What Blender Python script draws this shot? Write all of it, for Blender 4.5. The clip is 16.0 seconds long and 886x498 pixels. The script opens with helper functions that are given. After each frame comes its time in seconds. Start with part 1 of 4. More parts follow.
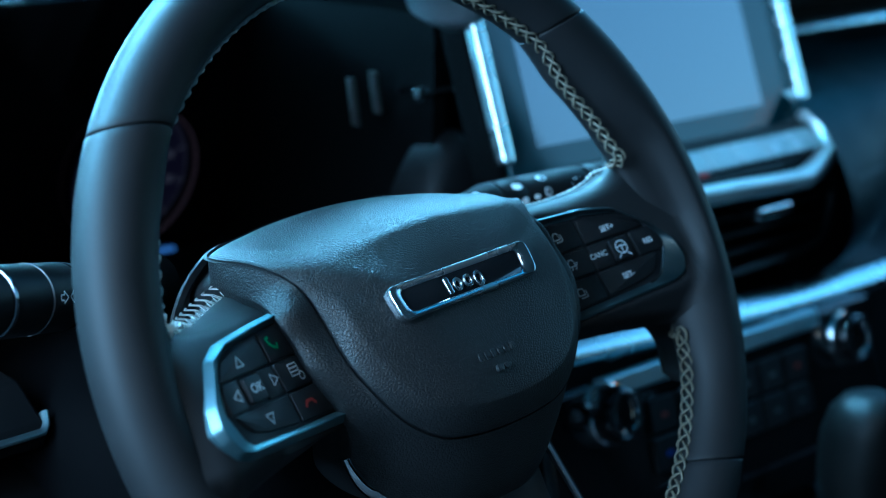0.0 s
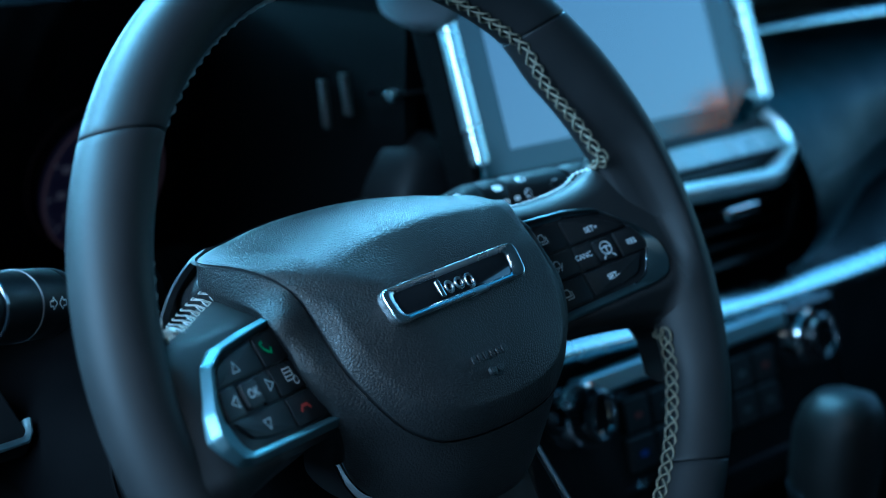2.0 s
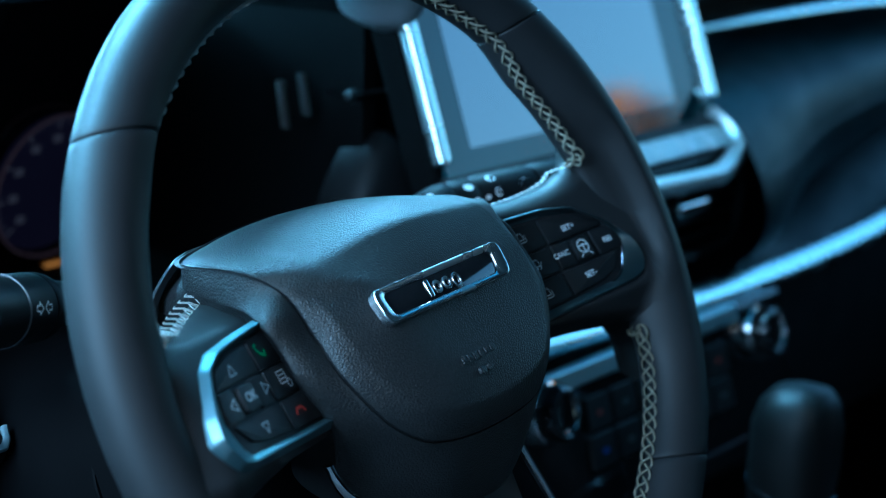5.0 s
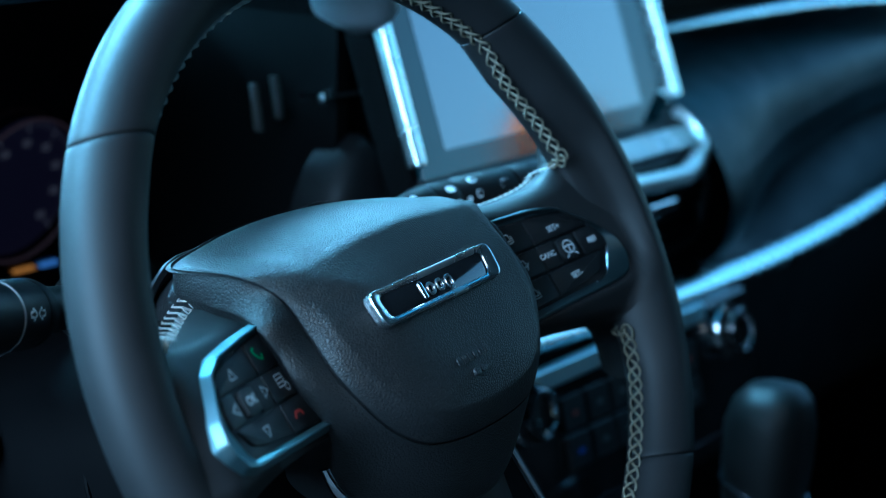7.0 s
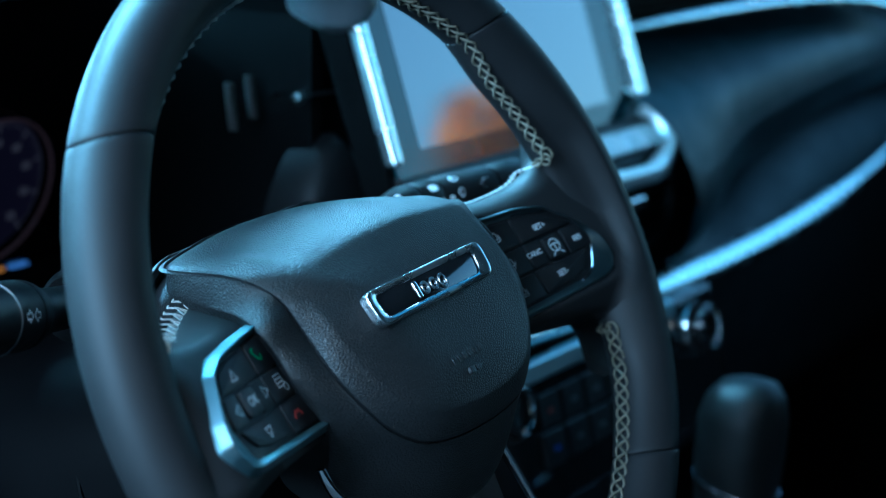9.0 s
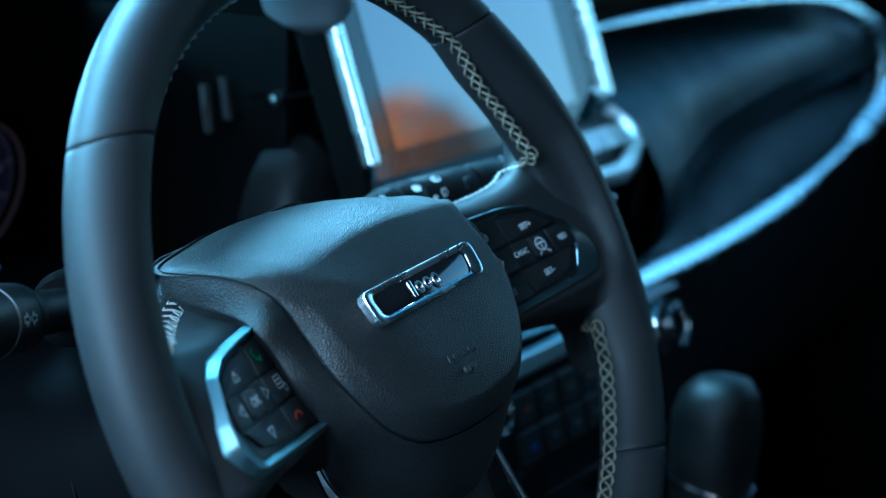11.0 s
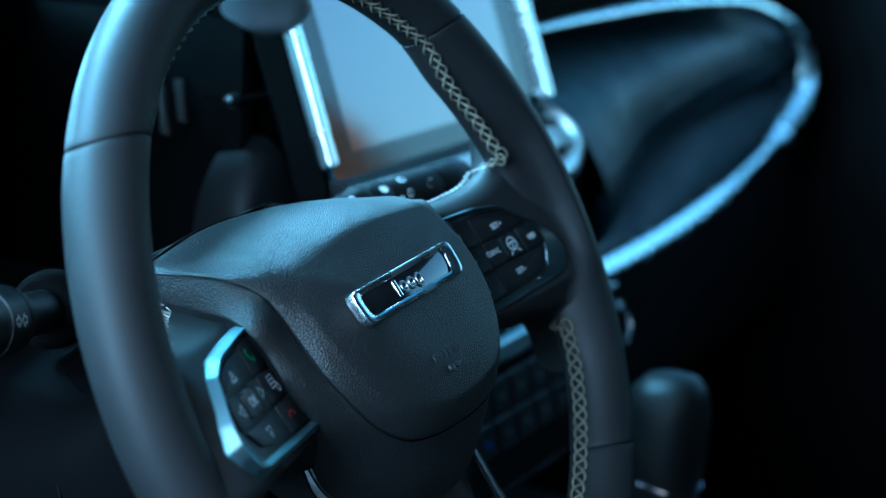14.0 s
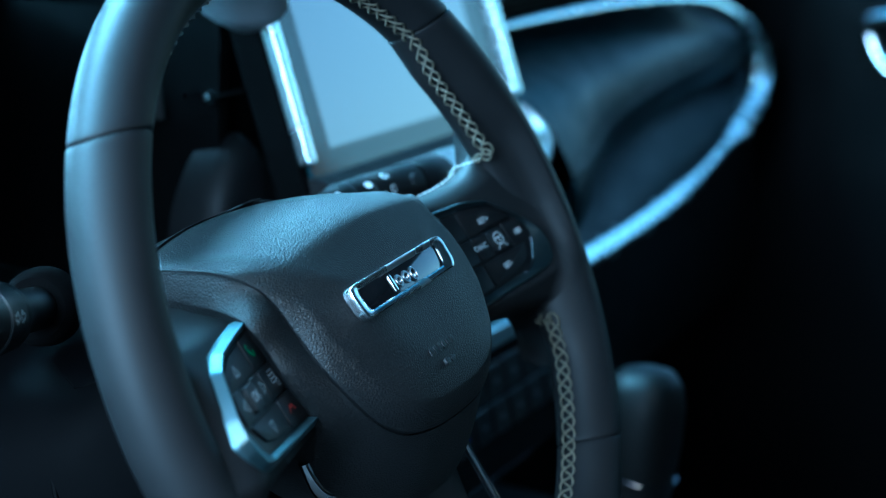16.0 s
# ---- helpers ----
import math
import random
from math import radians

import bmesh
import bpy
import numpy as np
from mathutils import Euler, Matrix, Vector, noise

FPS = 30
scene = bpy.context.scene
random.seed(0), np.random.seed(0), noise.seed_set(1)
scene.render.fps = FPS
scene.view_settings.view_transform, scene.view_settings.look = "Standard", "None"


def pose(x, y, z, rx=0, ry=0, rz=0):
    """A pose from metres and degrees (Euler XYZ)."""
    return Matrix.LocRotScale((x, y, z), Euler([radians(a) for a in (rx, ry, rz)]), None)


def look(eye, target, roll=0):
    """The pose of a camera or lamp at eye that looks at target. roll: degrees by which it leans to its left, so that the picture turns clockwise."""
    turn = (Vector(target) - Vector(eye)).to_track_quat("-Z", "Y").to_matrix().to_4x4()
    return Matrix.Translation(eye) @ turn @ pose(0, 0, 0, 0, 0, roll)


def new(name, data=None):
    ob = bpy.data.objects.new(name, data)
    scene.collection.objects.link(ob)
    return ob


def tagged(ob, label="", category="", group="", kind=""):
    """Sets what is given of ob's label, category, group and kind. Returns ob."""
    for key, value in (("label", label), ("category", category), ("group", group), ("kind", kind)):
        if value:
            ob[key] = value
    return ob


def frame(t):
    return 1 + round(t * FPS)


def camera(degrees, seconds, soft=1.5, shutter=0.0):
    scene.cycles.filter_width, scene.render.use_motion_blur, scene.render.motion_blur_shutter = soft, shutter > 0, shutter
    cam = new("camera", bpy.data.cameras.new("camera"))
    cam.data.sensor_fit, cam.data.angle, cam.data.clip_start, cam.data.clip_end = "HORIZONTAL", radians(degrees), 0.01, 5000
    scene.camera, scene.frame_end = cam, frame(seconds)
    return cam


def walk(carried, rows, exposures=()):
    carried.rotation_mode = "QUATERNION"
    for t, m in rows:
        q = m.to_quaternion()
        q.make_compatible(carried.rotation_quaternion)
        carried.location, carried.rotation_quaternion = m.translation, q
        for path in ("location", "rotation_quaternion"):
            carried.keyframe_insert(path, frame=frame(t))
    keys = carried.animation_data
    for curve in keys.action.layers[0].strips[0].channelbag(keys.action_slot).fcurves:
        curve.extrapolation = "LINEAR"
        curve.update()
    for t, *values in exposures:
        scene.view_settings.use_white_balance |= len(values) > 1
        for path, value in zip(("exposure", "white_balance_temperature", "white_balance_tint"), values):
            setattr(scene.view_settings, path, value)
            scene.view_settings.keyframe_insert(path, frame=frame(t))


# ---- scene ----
# World: x to the passenger side, y to the front of the car, z up; the cabin floor is z = 0.
cam = camera(25.53, 16.0, 0.95)
cam.data.dof.use_dof = True
cam.data.dof.focus_distance = 0.815
cam.data.dof.aperture_fstop = 6.5
PATH = [
    (0, -0.5849, -0.5332, 0.9329, 76.393, -0.958, -47.111),
    (0.5, -0.5890, -0.5275, 0.9329, 76.409, -0.970, -47.678),
    (1, -0.5926, -0.5214, 0.9323, 76.446, -0.979, -48.250),
    (1.5, -0.5968, -0.5153, 0.9317, 76.481, -0.994, -48.854),
    (2, -0.6009, -0.5095, 0.9319, 76.477, -1.046, -49.436),
    (2.5, -0.6043, -0.5039, 0.9318, 76.476, -1.052, -49.967),
    (3, -0.6087, -0.4976, 0.9316, 76.489, -1.104, -50.578),
    (3.5, -0.6126, -0.4915, 0.9310, 76.526, -1.085, -51.191),
    (4, -0.6165, -0.4856, 0.9306, 76.541, -1.152, -51.755),
    (6.5, -0.6368, -0.4582, 0.9300, 76.613, -1.226, -54.523),
    (7, -0.6407, -0.4518, 0.9290, 76.673, -1.220, -55.124),
    (7.5, -0.6449, -0.4459, 0.9296, 76.637, -1.274, -55.700),
    (8, -0.6490, -0.4404, 0.9293, 76.654, -1.338, -56.231),
    (8.5, -0.6529, -0.4350, 0.9292, 76.653, -1.305, -56.772),
    (9, -0.6573, -0.4292, 0.9289, 76.678, -1.406, -57.330),
    (11.5, -0.6774, -0.4008, 0.9272, 76.803, -1.491, -60.100),
    (12, -0.6820, -0.3946, 0.9277, 76.786, -1.619, -60.707),
    (12.5, -0.6866, -0.3891, 0.9276, 76.827, -1.671, -61.307),
    (13, -0.6911, -0.3839, 0.9271, 76.911, -1.659, -61.915),
    (13.5, -0.6956, -0.3778, 0.9270, 76.961, -1.794, -62.514),
    (14, -0.7008, -0.3719, 0.9268, 76.975, -1.984, -63.082),
    (14.5, -0.7052, -0.3662, 0.9264, 76.993, -2.051, -63.672),
    (15, -0.7087, -0.3598, 0.9251, 77.042, -2.099, -64.241),
    (15.5, -0.7122, -0.3544, 0.9247, 77.048, -2.120, -64.721),
    (16, -0.7147, -0.3490, 0.9231, 77.110, -2.070, -65.177),
]
walk(cam, [(t, pose(*p)) for t, *p in PATH], exposures=[(0.0, 2.02, 4390, -11), (16.0, 2.08, 4540, -11)])

# ---- light: open sky through the open driver's door, the windscreen and the passenger window, plus added area lamps ----
world = bpy.data.worlds.new("sky")
scene.world = world
world.use_nodes = True
wn, wl = world.node_tree.nodes, world.node_tree.links
sky = wn.new("ShaderNodeTexSky")
sky.sky_type, sky.sun_disc = "NISHITA", False
sky.sun_elevation, sky.sun_rotation = radians(30), radians(225)
sky.air_density, sky.dust_density, sky.ozone_density = 1.0, 2.5, 0.3
wn["Background"].inputs["Strength"].default_value = 0.13
wl.new(sky.outputs["Color"], wn["Background"].inputs["Color"])
sun = new("sun", bpy.data.lights.new("sun", "SUN"))
sun.data.energy, sun.data.angle, sun.data.color = 3.5, radians(0.5), (1.0, 0.95, 0.88)
sun.matrix_world = look((-61.2, -61.2, 50), (0, 0, 0))


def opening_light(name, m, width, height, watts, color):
    """An area lamp added to stand in for the sky's light at an opening of the car."""
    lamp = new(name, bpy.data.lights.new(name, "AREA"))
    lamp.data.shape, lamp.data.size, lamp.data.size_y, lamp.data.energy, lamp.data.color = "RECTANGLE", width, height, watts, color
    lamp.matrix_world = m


# fill lamp added beside the open door, replacing sky hidden by the wall
opening_light("door_side_fill", look((-1.30, 0.10, 1.20), (-0.10, 0.03, 0.78)), 0.8, 1.0, 19.0, (0.70, 0.84, 1.0))
# fill lamp added under part of the windscreen, in place of its sky
opening_light("windscreen_fill", look((0.0, 0.51, 0.985), (0.0, 0.07, 0.200)), 0.86, 0.56, 37.5, (0.45, 0.80, 1.0))


# ---- materials ----
def material(name, color, rough=0.5, metal=0.0, grain=0.0, grain_scale=900.0, kind="noise", vary=0.12, coat=0.0, spec=0.5, rough_vary=0.08, smudge=35.0):
    m = bpy.data.materials.new(name)
    m.use_nodes = True
    n, l = m.node_tree.nodes, m.node_tree.links
    b = n["Principled BSDF"]
    b.inputs["Metallic"].default_value = metal
    b.inputs["Coat Weight"].default_value = coat
    b.inputs["Specular IOR Level"].default_value = spec
    co = n.new("ShaderNodeTexCoord")
    big = n.new("ShaderNodeTexNoise")
    big.inputs["Scale"].default_value, big.inputs["Detail"].default_value = smudge, 4
    l.new(co.outputs["Object"], big.inputs["Vector"])
    ramp = n.new("ShaderNodeMapRange")
    ramp.inputs["From Min"].default_value, ramp.inputs["From Max"].default_value = 0.3, 0.7
    ramp.inputs["To Min"].default_value, ramp.inputs["To Max"].default_value = 1 - vary, 1 + vary
    l.new(big.outputs["Fac"], ramp.inputs["Value"])
    mix = n.new("ShaderNodeVectorMath")
    mix.operation = "SCALE"
    mix.inputs[0].default_value = color
    l.new(ramp.outputs["Result"], mix.inputs["Scale"])
    l.new(mix.outputs["Vector"], b.inputs["Base Color"])
    rr = n.new("ShaderNodeMapRange")
    rr.inputs["From Min"].default_value, rr.inputs["From Max"].default_value = 0.3, 0.7
    rr.inputs["To Min"].default_value, rr.inputs["To Max"].default_value = max(0.02, rough - rough_vary), min(1, rough + rough_vary)
    l.new(big.outputs["Fac"], rr.inputs["Value"])
    l.new(rr.outputs["Result"], b.inputs["Roughness"])
    if grain:
        bump = n.new("ShaderNodeBump")
        bump.inputs["Strength"].default_value, bump.inputs["Distance"].default_value = grain if kind == "leather" else grain * 0.4, 0.0005
        if kind == "leather":
            v = n.new("ShaderNodeTexVoronoi")
            v.feature = "DISTANCE_TO_EDGE"
            v.inputs["Scale"].default_value = grain_scale
            warp = n.new("ShaderNodeTexNoise")
            warp.inputs["Scale"].default_value = grain_scale * 0.45
            add = n.new("ShaderNodeVectorMath")
            add.operation = "MULTIPLY_ADD"
            add.inputs[1].default_value = (0.0005, 0.0005, 0.0005)
            l.new(co.outputs["Object"], warp.inputs["Vector"])
            l.new(warp.outputs["Color"], add.inputs[0])
            l.new(co.outputs["Object"], add.inputs[2])
            l.new(add.outputs["Vector"], v.inputs["Vector"])
            cut = n.new("ShaderNodeMapRange")
            cut.inputs["From Max"].default_value = 0.26
            cut.interpolation_type = "SMOOTHSTEP"
            l.new(v.outputs["Distance"], cut.inputs["Value"])
            l.new(cut.outputs["Result"], bump.inputs["Height"])
        else:
            t = n.new("ShaderNodeTexNoise")
            t.inputs["Scale"].default_value, t.inputs["Detail"].default_value = grain_scale, 5
            l.new(co.outputs["Object"], t.inputs["Vector"])
            l.new(t.outputs["Fac"], bump.inputs["Height"])
        l.new(bump.outputs["Normal"], b.inputs["Normal"])
    return m


def glowing(name, color, strength):
    m = material(name, (0.02, 0.02, 0.02), 0.4)
    b = m.node_tree.nodes["Principled BSDF"]
    b.inputs["Emission Color"].default_value, b.inputs["Emission Strength"].default_value = (*color, 1), strength
    return m


RIM_LEATHER = material("rim_leather", (0.009, 0.009, 0.0095), 0.54, grain=0.12, grain_scale=1500, vary=0.10, spec=0.145, rough_vary=0.04)
PAD_LEATHER = material("pad_leather", (0.007, 0.0072, 0.0076), 0.47, grain=0.33, grain_scale=700, kind="leather", spec=0.33, rough_vary=0.02, vary=0.06)
STALK_PLASTIC = material("stalk_plastic", (0.004, 0.004, 0.0044), 0.5, grain=0.3, grain_scale=1100, spec=0.12)
# darker than the stalks: shade low behind the wheel put into the colour
SHROUD = material("shaded_shroud_plastic", (0.0014, 0.0014, 0.0016), 0.6, grain=0.3, grain_scale=1100, spec=0.018)
SOFT_PLASTIC = material("soft_plastic", (0.008, 0.008, 0.0085), 0.45, grain=0.3, grain_scale=1100)
# paler than the rest of the hood: light on the lip put into its colour
LIT_LIP_SKIN = material("lit_lip_skin", (0.08, 0.088, 0.095), 0.5, grain=0.30, grain_scale=800, kind="leather")
PANEL_SKIN = material("panel_skin", (0.004, 0.012, 0.016), 0.42, grain=0.22, grain_scale=600, kind="leather", spec=0.16)
# near-black with shade put into the colour; also for plain black parts
DEEP_BLACK = material("black_and_shade", (0.001, 0.001, 0.0011), 0.9, grain=0.2, grain_scale=900, spec=0.05)
LEVER_LEATHER = material("lever_leather", (0.005, 0.0048, 0.0048), 0.46, grain=0.06, grain_scale=900, kind="leather", spec=0.24)
MATT_BLACK = material("matt_black", (0.005, 0.005, 0.0055), 0.7, grain=0.2, grain_scale=900, spec=0.25)
# cyan cast of the daylight put into the chrome's own colour
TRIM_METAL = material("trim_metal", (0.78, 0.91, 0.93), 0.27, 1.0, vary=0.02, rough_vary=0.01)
GLOSS_BLACK = material("gloss_black", (0.006, 0.006, 0.007), 0.08, coat=0.3, vary=0.05, rough_vary=0.03)
BUTTON_BLACK = material("button_black", (0.004, 0.004, 0.0045), 0.50, grain=0.08, grain_scale=1600, spec=0.28)
# the next three metals have the teal of mirrored sky in their colour
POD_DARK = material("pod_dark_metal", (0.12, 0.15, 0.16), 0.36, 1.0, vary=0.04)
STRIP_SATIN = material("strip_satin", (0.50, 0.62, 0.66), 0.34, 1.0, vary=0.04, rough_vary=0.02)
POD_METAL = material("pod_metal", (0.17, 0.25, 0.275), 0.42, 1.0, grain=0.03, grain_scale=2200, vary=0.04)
# shade over door, knee panel and dash end put into the colour
SHADED_PLASTIC = material("shaded_plastic", (0.002, 0.002, 0.0022), 0.70, grain=0.3, grain_scale=900, spec=0.05)
CHROME = material("chrome", (0.82, 0.83, 0.84), 0.09, 1.0, vary=0.03, rough_vary=0.03)
SATIN_CHROME = material("satin_chrome", (0.62, 0.64, 0.66), 0.24, 1.0, grain=0.04, grain_scale=2200, vary=0.04)
DARK_CHROME = material("dark_chrome", (0.20, 0.20, 0.22), 0.2, 1.0, vary=0.05)
SPOKE_SATIN = material("spoke_satin", (0.022, 0.022, 0.024), 0.42, grain=0.1, grain_scale=1500, spec=0.3)
GREY_SATIN = material("grey_satin", (0.09, 0.09, 0.095), 0.38, grain=0.1, grain_scale=1500)
VANE_GREY = material("vane_grey", (0.009, 0.0083, 0.007), 0.7, grain=0.1, grain_scale=1500)
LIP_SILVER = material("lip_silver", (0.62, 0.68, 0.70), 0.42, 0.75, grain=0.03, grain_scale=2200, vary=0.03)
KEY_SATIN = material("key_satin", (0.22, 0.24, 0.25), 0.30, grain=0.05, grain_scale=1500, coat=0.3)
# one thread in two tones: shade put into the first, light into the second
THREAD_SHADED = material("thread_shaded", (0.075, 0.067, 0.045), 0.7, grain=0.6, grain_scale=2600, vary=0.2, smudge=300)
THREAD_LIT = material("thread_lit", (0.38, 0.38, 0.36), 0.7, grain=0.6, grain_scale=2600, vary=0.2, smudge=300)
STALK_PRINT = material("stalk_print", (0.78, 0.79, 0.80), 0.5, vary=0.05)
WHITE_PRINT = material("white_print", (0.36, 0.37, 0.38), 0.45, vary=0.05)
GREEN_PRINT = material("green_print", (0.015, 0.17, 0.05), 0.45)
RED_PRINT = material("red_print", (0.24, 0.018, 0.012), 0.45)
BLUE_PRINT = material("blue_print", (0.03, 0.08, 0.45), 0.45)
SCREEN_GLASS = material("screen_glass", (0.020, 0.024, 0.034), 0.06, coat=1.0, vary=0.04, rough_vary=0.02, spec=0.8)
SCREEN_GLASS.node_tree.nodes["Principled BSDF"].inputs["Coat IOR"].default_value = 1.95
SCREEN_GLASS.node_tree.nodes["Principled BSDF"].inputs["Specular Tint"].default_value = (1.0, 0.86, 0.97, 1)
SCREEN_BORDER = material("screen_border", (0.012, 0.034, 0.042), 0.07, vary=0.04, spec=0.55, rough_vary=0.02)
CARPET = material("carpet", (0.02, 0.02, 0.021), 0.95, grain=0.8, grain_scale=500)
HEADLINER = material("headliner", (0.025, 0.025, 0.026), 0.9, grain=0.5, grain_scale=500)
ASPHALT = material("asphalt", (0.05, 0.05, 0.05), 0.9, grain=0.8, grain_scale=60, smudge=1.5)
CONCRETE = material("concrete", (0.16, 0.16, 0.155), 0.9, grain=0.5, grain_scale=30, smudge=2)
BARK = material("bark", (0.10, 0.07, 0.05), 0.9, grain=0.8, grain_scale=40, smudge=6)
AUTUMN = material("autumn_leaves", (0.68, 0.21, 0.012), 0.7, vary=0.3, smudge=3)
TINTED = bpy.data.materials.new("tinted_glass")
TINTED.use_nodes = True
tn = TINTED.node_tree.nodes
tn.remove(tn["Principled BSDF"])
clear = tn.new("ShaderNodeBsdfTransparent")
clear.inputs["Color"].default_value = (0.50, 0.92, 0.93, 1)
TINTED.node_tree.links.new(clear.outputs["BSDF"], tn["Material Output"].inputs["Surface"])
GAUGE_DIM = glowing("gauge_marks", (0.85, 0.70, 0.90), 0.006)
GAUGE_EDGE = glowing("gauge_edge", (0.85, 0.45, 0.55), 0.0045)
GAUGE_DIAL = glowing("gauge_dial", (0.34, 0.24, 0.70), 0.0017)
GAUGE_AMBER = glowing("gauge_amber", (1.0, 0.32, 0.05), 0.08)
GAUGE_BLUE = glowing("gauge_blue", (0.2, 0.4, 1.0), 0.08)
GAUGE_RED = glowing("gauge_red", (1.0, 0.1, 0.05), 0.04)


# ---- building helpers ----
def thing(name, m=Matrix(), label="", category="", group="", kind=""):
    ob = new(name)
    ob.matrix_world = m
    return tagged(ob, label, category, group, kind)


def mesh_of(name, bm, mat, smooth=True):
    bmesh.ops.recalc_face_normals(bm, faces=bm.faces[:])
    me = bpy.data.meshes.new(name)
    bm.to_mesh(me)
    bm.free()
    me.materials.append(mat)
    if smooth:
        me.polygons.foreach_set("use_smooth", [True] * len(me.polygons))
    return me


def part(name, bm, mat, parent=None, label="", smooth=True, bevel=0.0, angle=35):
    ob = new(name, mesh_of(name, bm, mat, smooth))
    ob.parent = parent
    if smooth:
        ob.data.set_sharp_from_angle(angle=radians(angle))
    if bevel:
        mod = ob.modifiers.new("bevel", "BEVEL")
        mod.width, mod.segments, mod.limit_method, mod.angle_limit = bevel, 3, "ANGLE", radians(30)
        mod.harden_normals = True
    if label:
        tagged(ob, label)
    return ob


def solid(name, bm, mat, label, category, kind="", bevel=0.0, smooth=True):
    return tagged(part(name, bm, mat, None, label, smooth, bevel), label, category, kind=kind)


def block(x0, x1, y0, y1, z0, z1, bm=None):
    bm = bm or bmesh.new()
    vs = [bm.verts.new((x, y, z)) for z in (z0, z1) for x, y in ((x0, y0), (x1, y0), (x1, y1), (x0, y1))]
    for f in ((3, 2, 1, 0), (4, 5, 6, 7), (0, 1, 5, 4), (1, 2, 6, 5), (2, 3, 7, 6), (3, 0, 4, 7)):
        bm.faces.new([vs[i] for i in f])
    return bm


def loft(rings, closed=True, cap0=False, cap1=False, bm=None):
    """Skin over rows of points; closed joins each row's end to its start."""
    bm = bm or bmesh.new()
    vs = [[bm.verts.new(p) for p in r] for r in rings]
    n = len(vs[0])
    for a, b in zip(vs, vs[1:]):
        for i in range(n if closed else n - 1):
            j = (i + 1) % n
            bm.faces.new((a[i], a[j], b[j], b[i]))
    if cap0:
        bm.faces.new(vs[0][::-1])
    if cap1:
        bm.faces.new(vs[-1])
    return bm


def spline(pts, n, closed=False):
    """n points along a smooth curve through pts."""
    p = [Vector(q) for q in pts]
    m = len(p)
    dense = []
    spans = m if closed else m - 1
    for i in range(spans):
        if closed:
            a, b, c, d = p[i - 1], p[i], p[(i + 1) % m], p[(i + 2) % m]
        else:
            a, b, c, d = p[max(i - 1, 0)], p[i], p[i + 1], p[min(i + 2, m - 1)]
        for k in range(24):
            t = k / 24
            dense.append(0.5 * ((2 * b) + (c - a) * t + (2 * a - 5 * b + 4 * c - d) * t * t + (3 * b - a - 3 * c + d) * t ** 3))
    dense.append(p[0].copy() if closed else p[-1].copy())
    run = [0.0]
    for a, b in zip(dense, dense[1:]):
        run.append(run[-1] + (b - a).length)
    out, k = [], 0
    for i in range(n):
        s = run[-1] * i / (n if closed else n - 1)
        while k < len(run) - 2 and run[k + 1] < s:
            k += 1
        f = (s - run[k]) / max(run[k + 1] - run[k], 1e-9)
        out.append(dense[k].lerp(dense[k + 1], min(max(f, 0), 1)))
    return out


def frames(path, up, closed=False):
    """Side and upright directions along a path."""
    n, out = len(path), []
    for i, p in enumerate(path):
        a = path[(i - 1) % n] if closed or i else path[0]
        b = path[(i + 1) % n] if closed or i < n - 1 else path[-1]
        t = (b - a).normalized()
        s = t.cross(Vector(up)).normalized()
        out.append((p, s, s.cross(t).normalized()))
    return out


def sweep(path, profile, up=(0, 0, 1), closed=False, taper=None, bm=None, cap=True):
    """A profile of (side, upright) points carried along a path; taper gives its size from 0 to 1 of the way."""
    rings = []
    for i, (p, s, u) in enumerate(frames(path, up, closed)):
        k = taper(i / (len(path) - 1)) if taper else 1
        rings.append([p + s * a * k + u * b * k for a, b in profile])
    if closed:
        rings.append(rings[0])
    bm = loft(rings, True, cap and not closed, cap and not closed, bm)
    if closed:
        bmesh.ops.remove_doubles(bm, verts=bm.verts[:], dist=1e-6)
    return bm


def oval(a, b, n=12, power=1.0):
    out = []
    for i in range(n):
        c, s = math.cos(2 * math.pi * i / n), math.sin(2 * math.pi * i / n)
        out.append((a * math.copysign(abs(c) ** power, c), b * math.copysign(abs(s) ** power, s)))
    return out


def rounded(pts, r, n=5):
    """A polygon (2D) with its corners rounded by about r."""
    out, m = [], len(pts)
    for i in range(m):
        a, b, c = Vector(pts[i - 1]), Vector(pts[i]), Vector(pts[(i + 1) % m])
        k = min(r, (a - b).length * 0.48, (c - b).length * 0.48)
        p, q = b + (a - b).normalized() * k, b + (c - b).normalized() * k
        for j in range(n + 1):
            t = j / n
            out.append(p * (1 - t) ** 2 + b * 2 * t * (1 - t) + q * t * t)
    return out


def inset(pts, d):
    """A closed 2D outline drawn in by d."""
    m, out = len(pts), []
    area = sum(pts[i - 1][0] * pts[i][1] - pts[i][0] * pts[i - 1][1] for i in range(m))
    sgn = 1 if area > 0 else -1
    for i in range(m):
        t = (Vector(pts[(i + 1) % m]) - Vector(pts[i - 1])).normalized()
        out.append(Vector(pts[i]) + Vector((-t.y, t.x)) * d * sgn)
    return out


def plate(outline, put, h0, h1, edge=0.0006):
    """A solid plate with a softened upper edge; put(x, y, h) gives the place of a plan point at height h."""
    rings = [[put(p[0], p[1], h0) for p in outline]]
    for d, h in ((0, h1 - edge), (edge * 0.3, h1 - edge * 0.3), (edge, h1)):
        o = inset(outline, d) if d else outline
        rings.append([put(p[0], p[1], h) for p in o])
    return loft(rings, True, True, True)


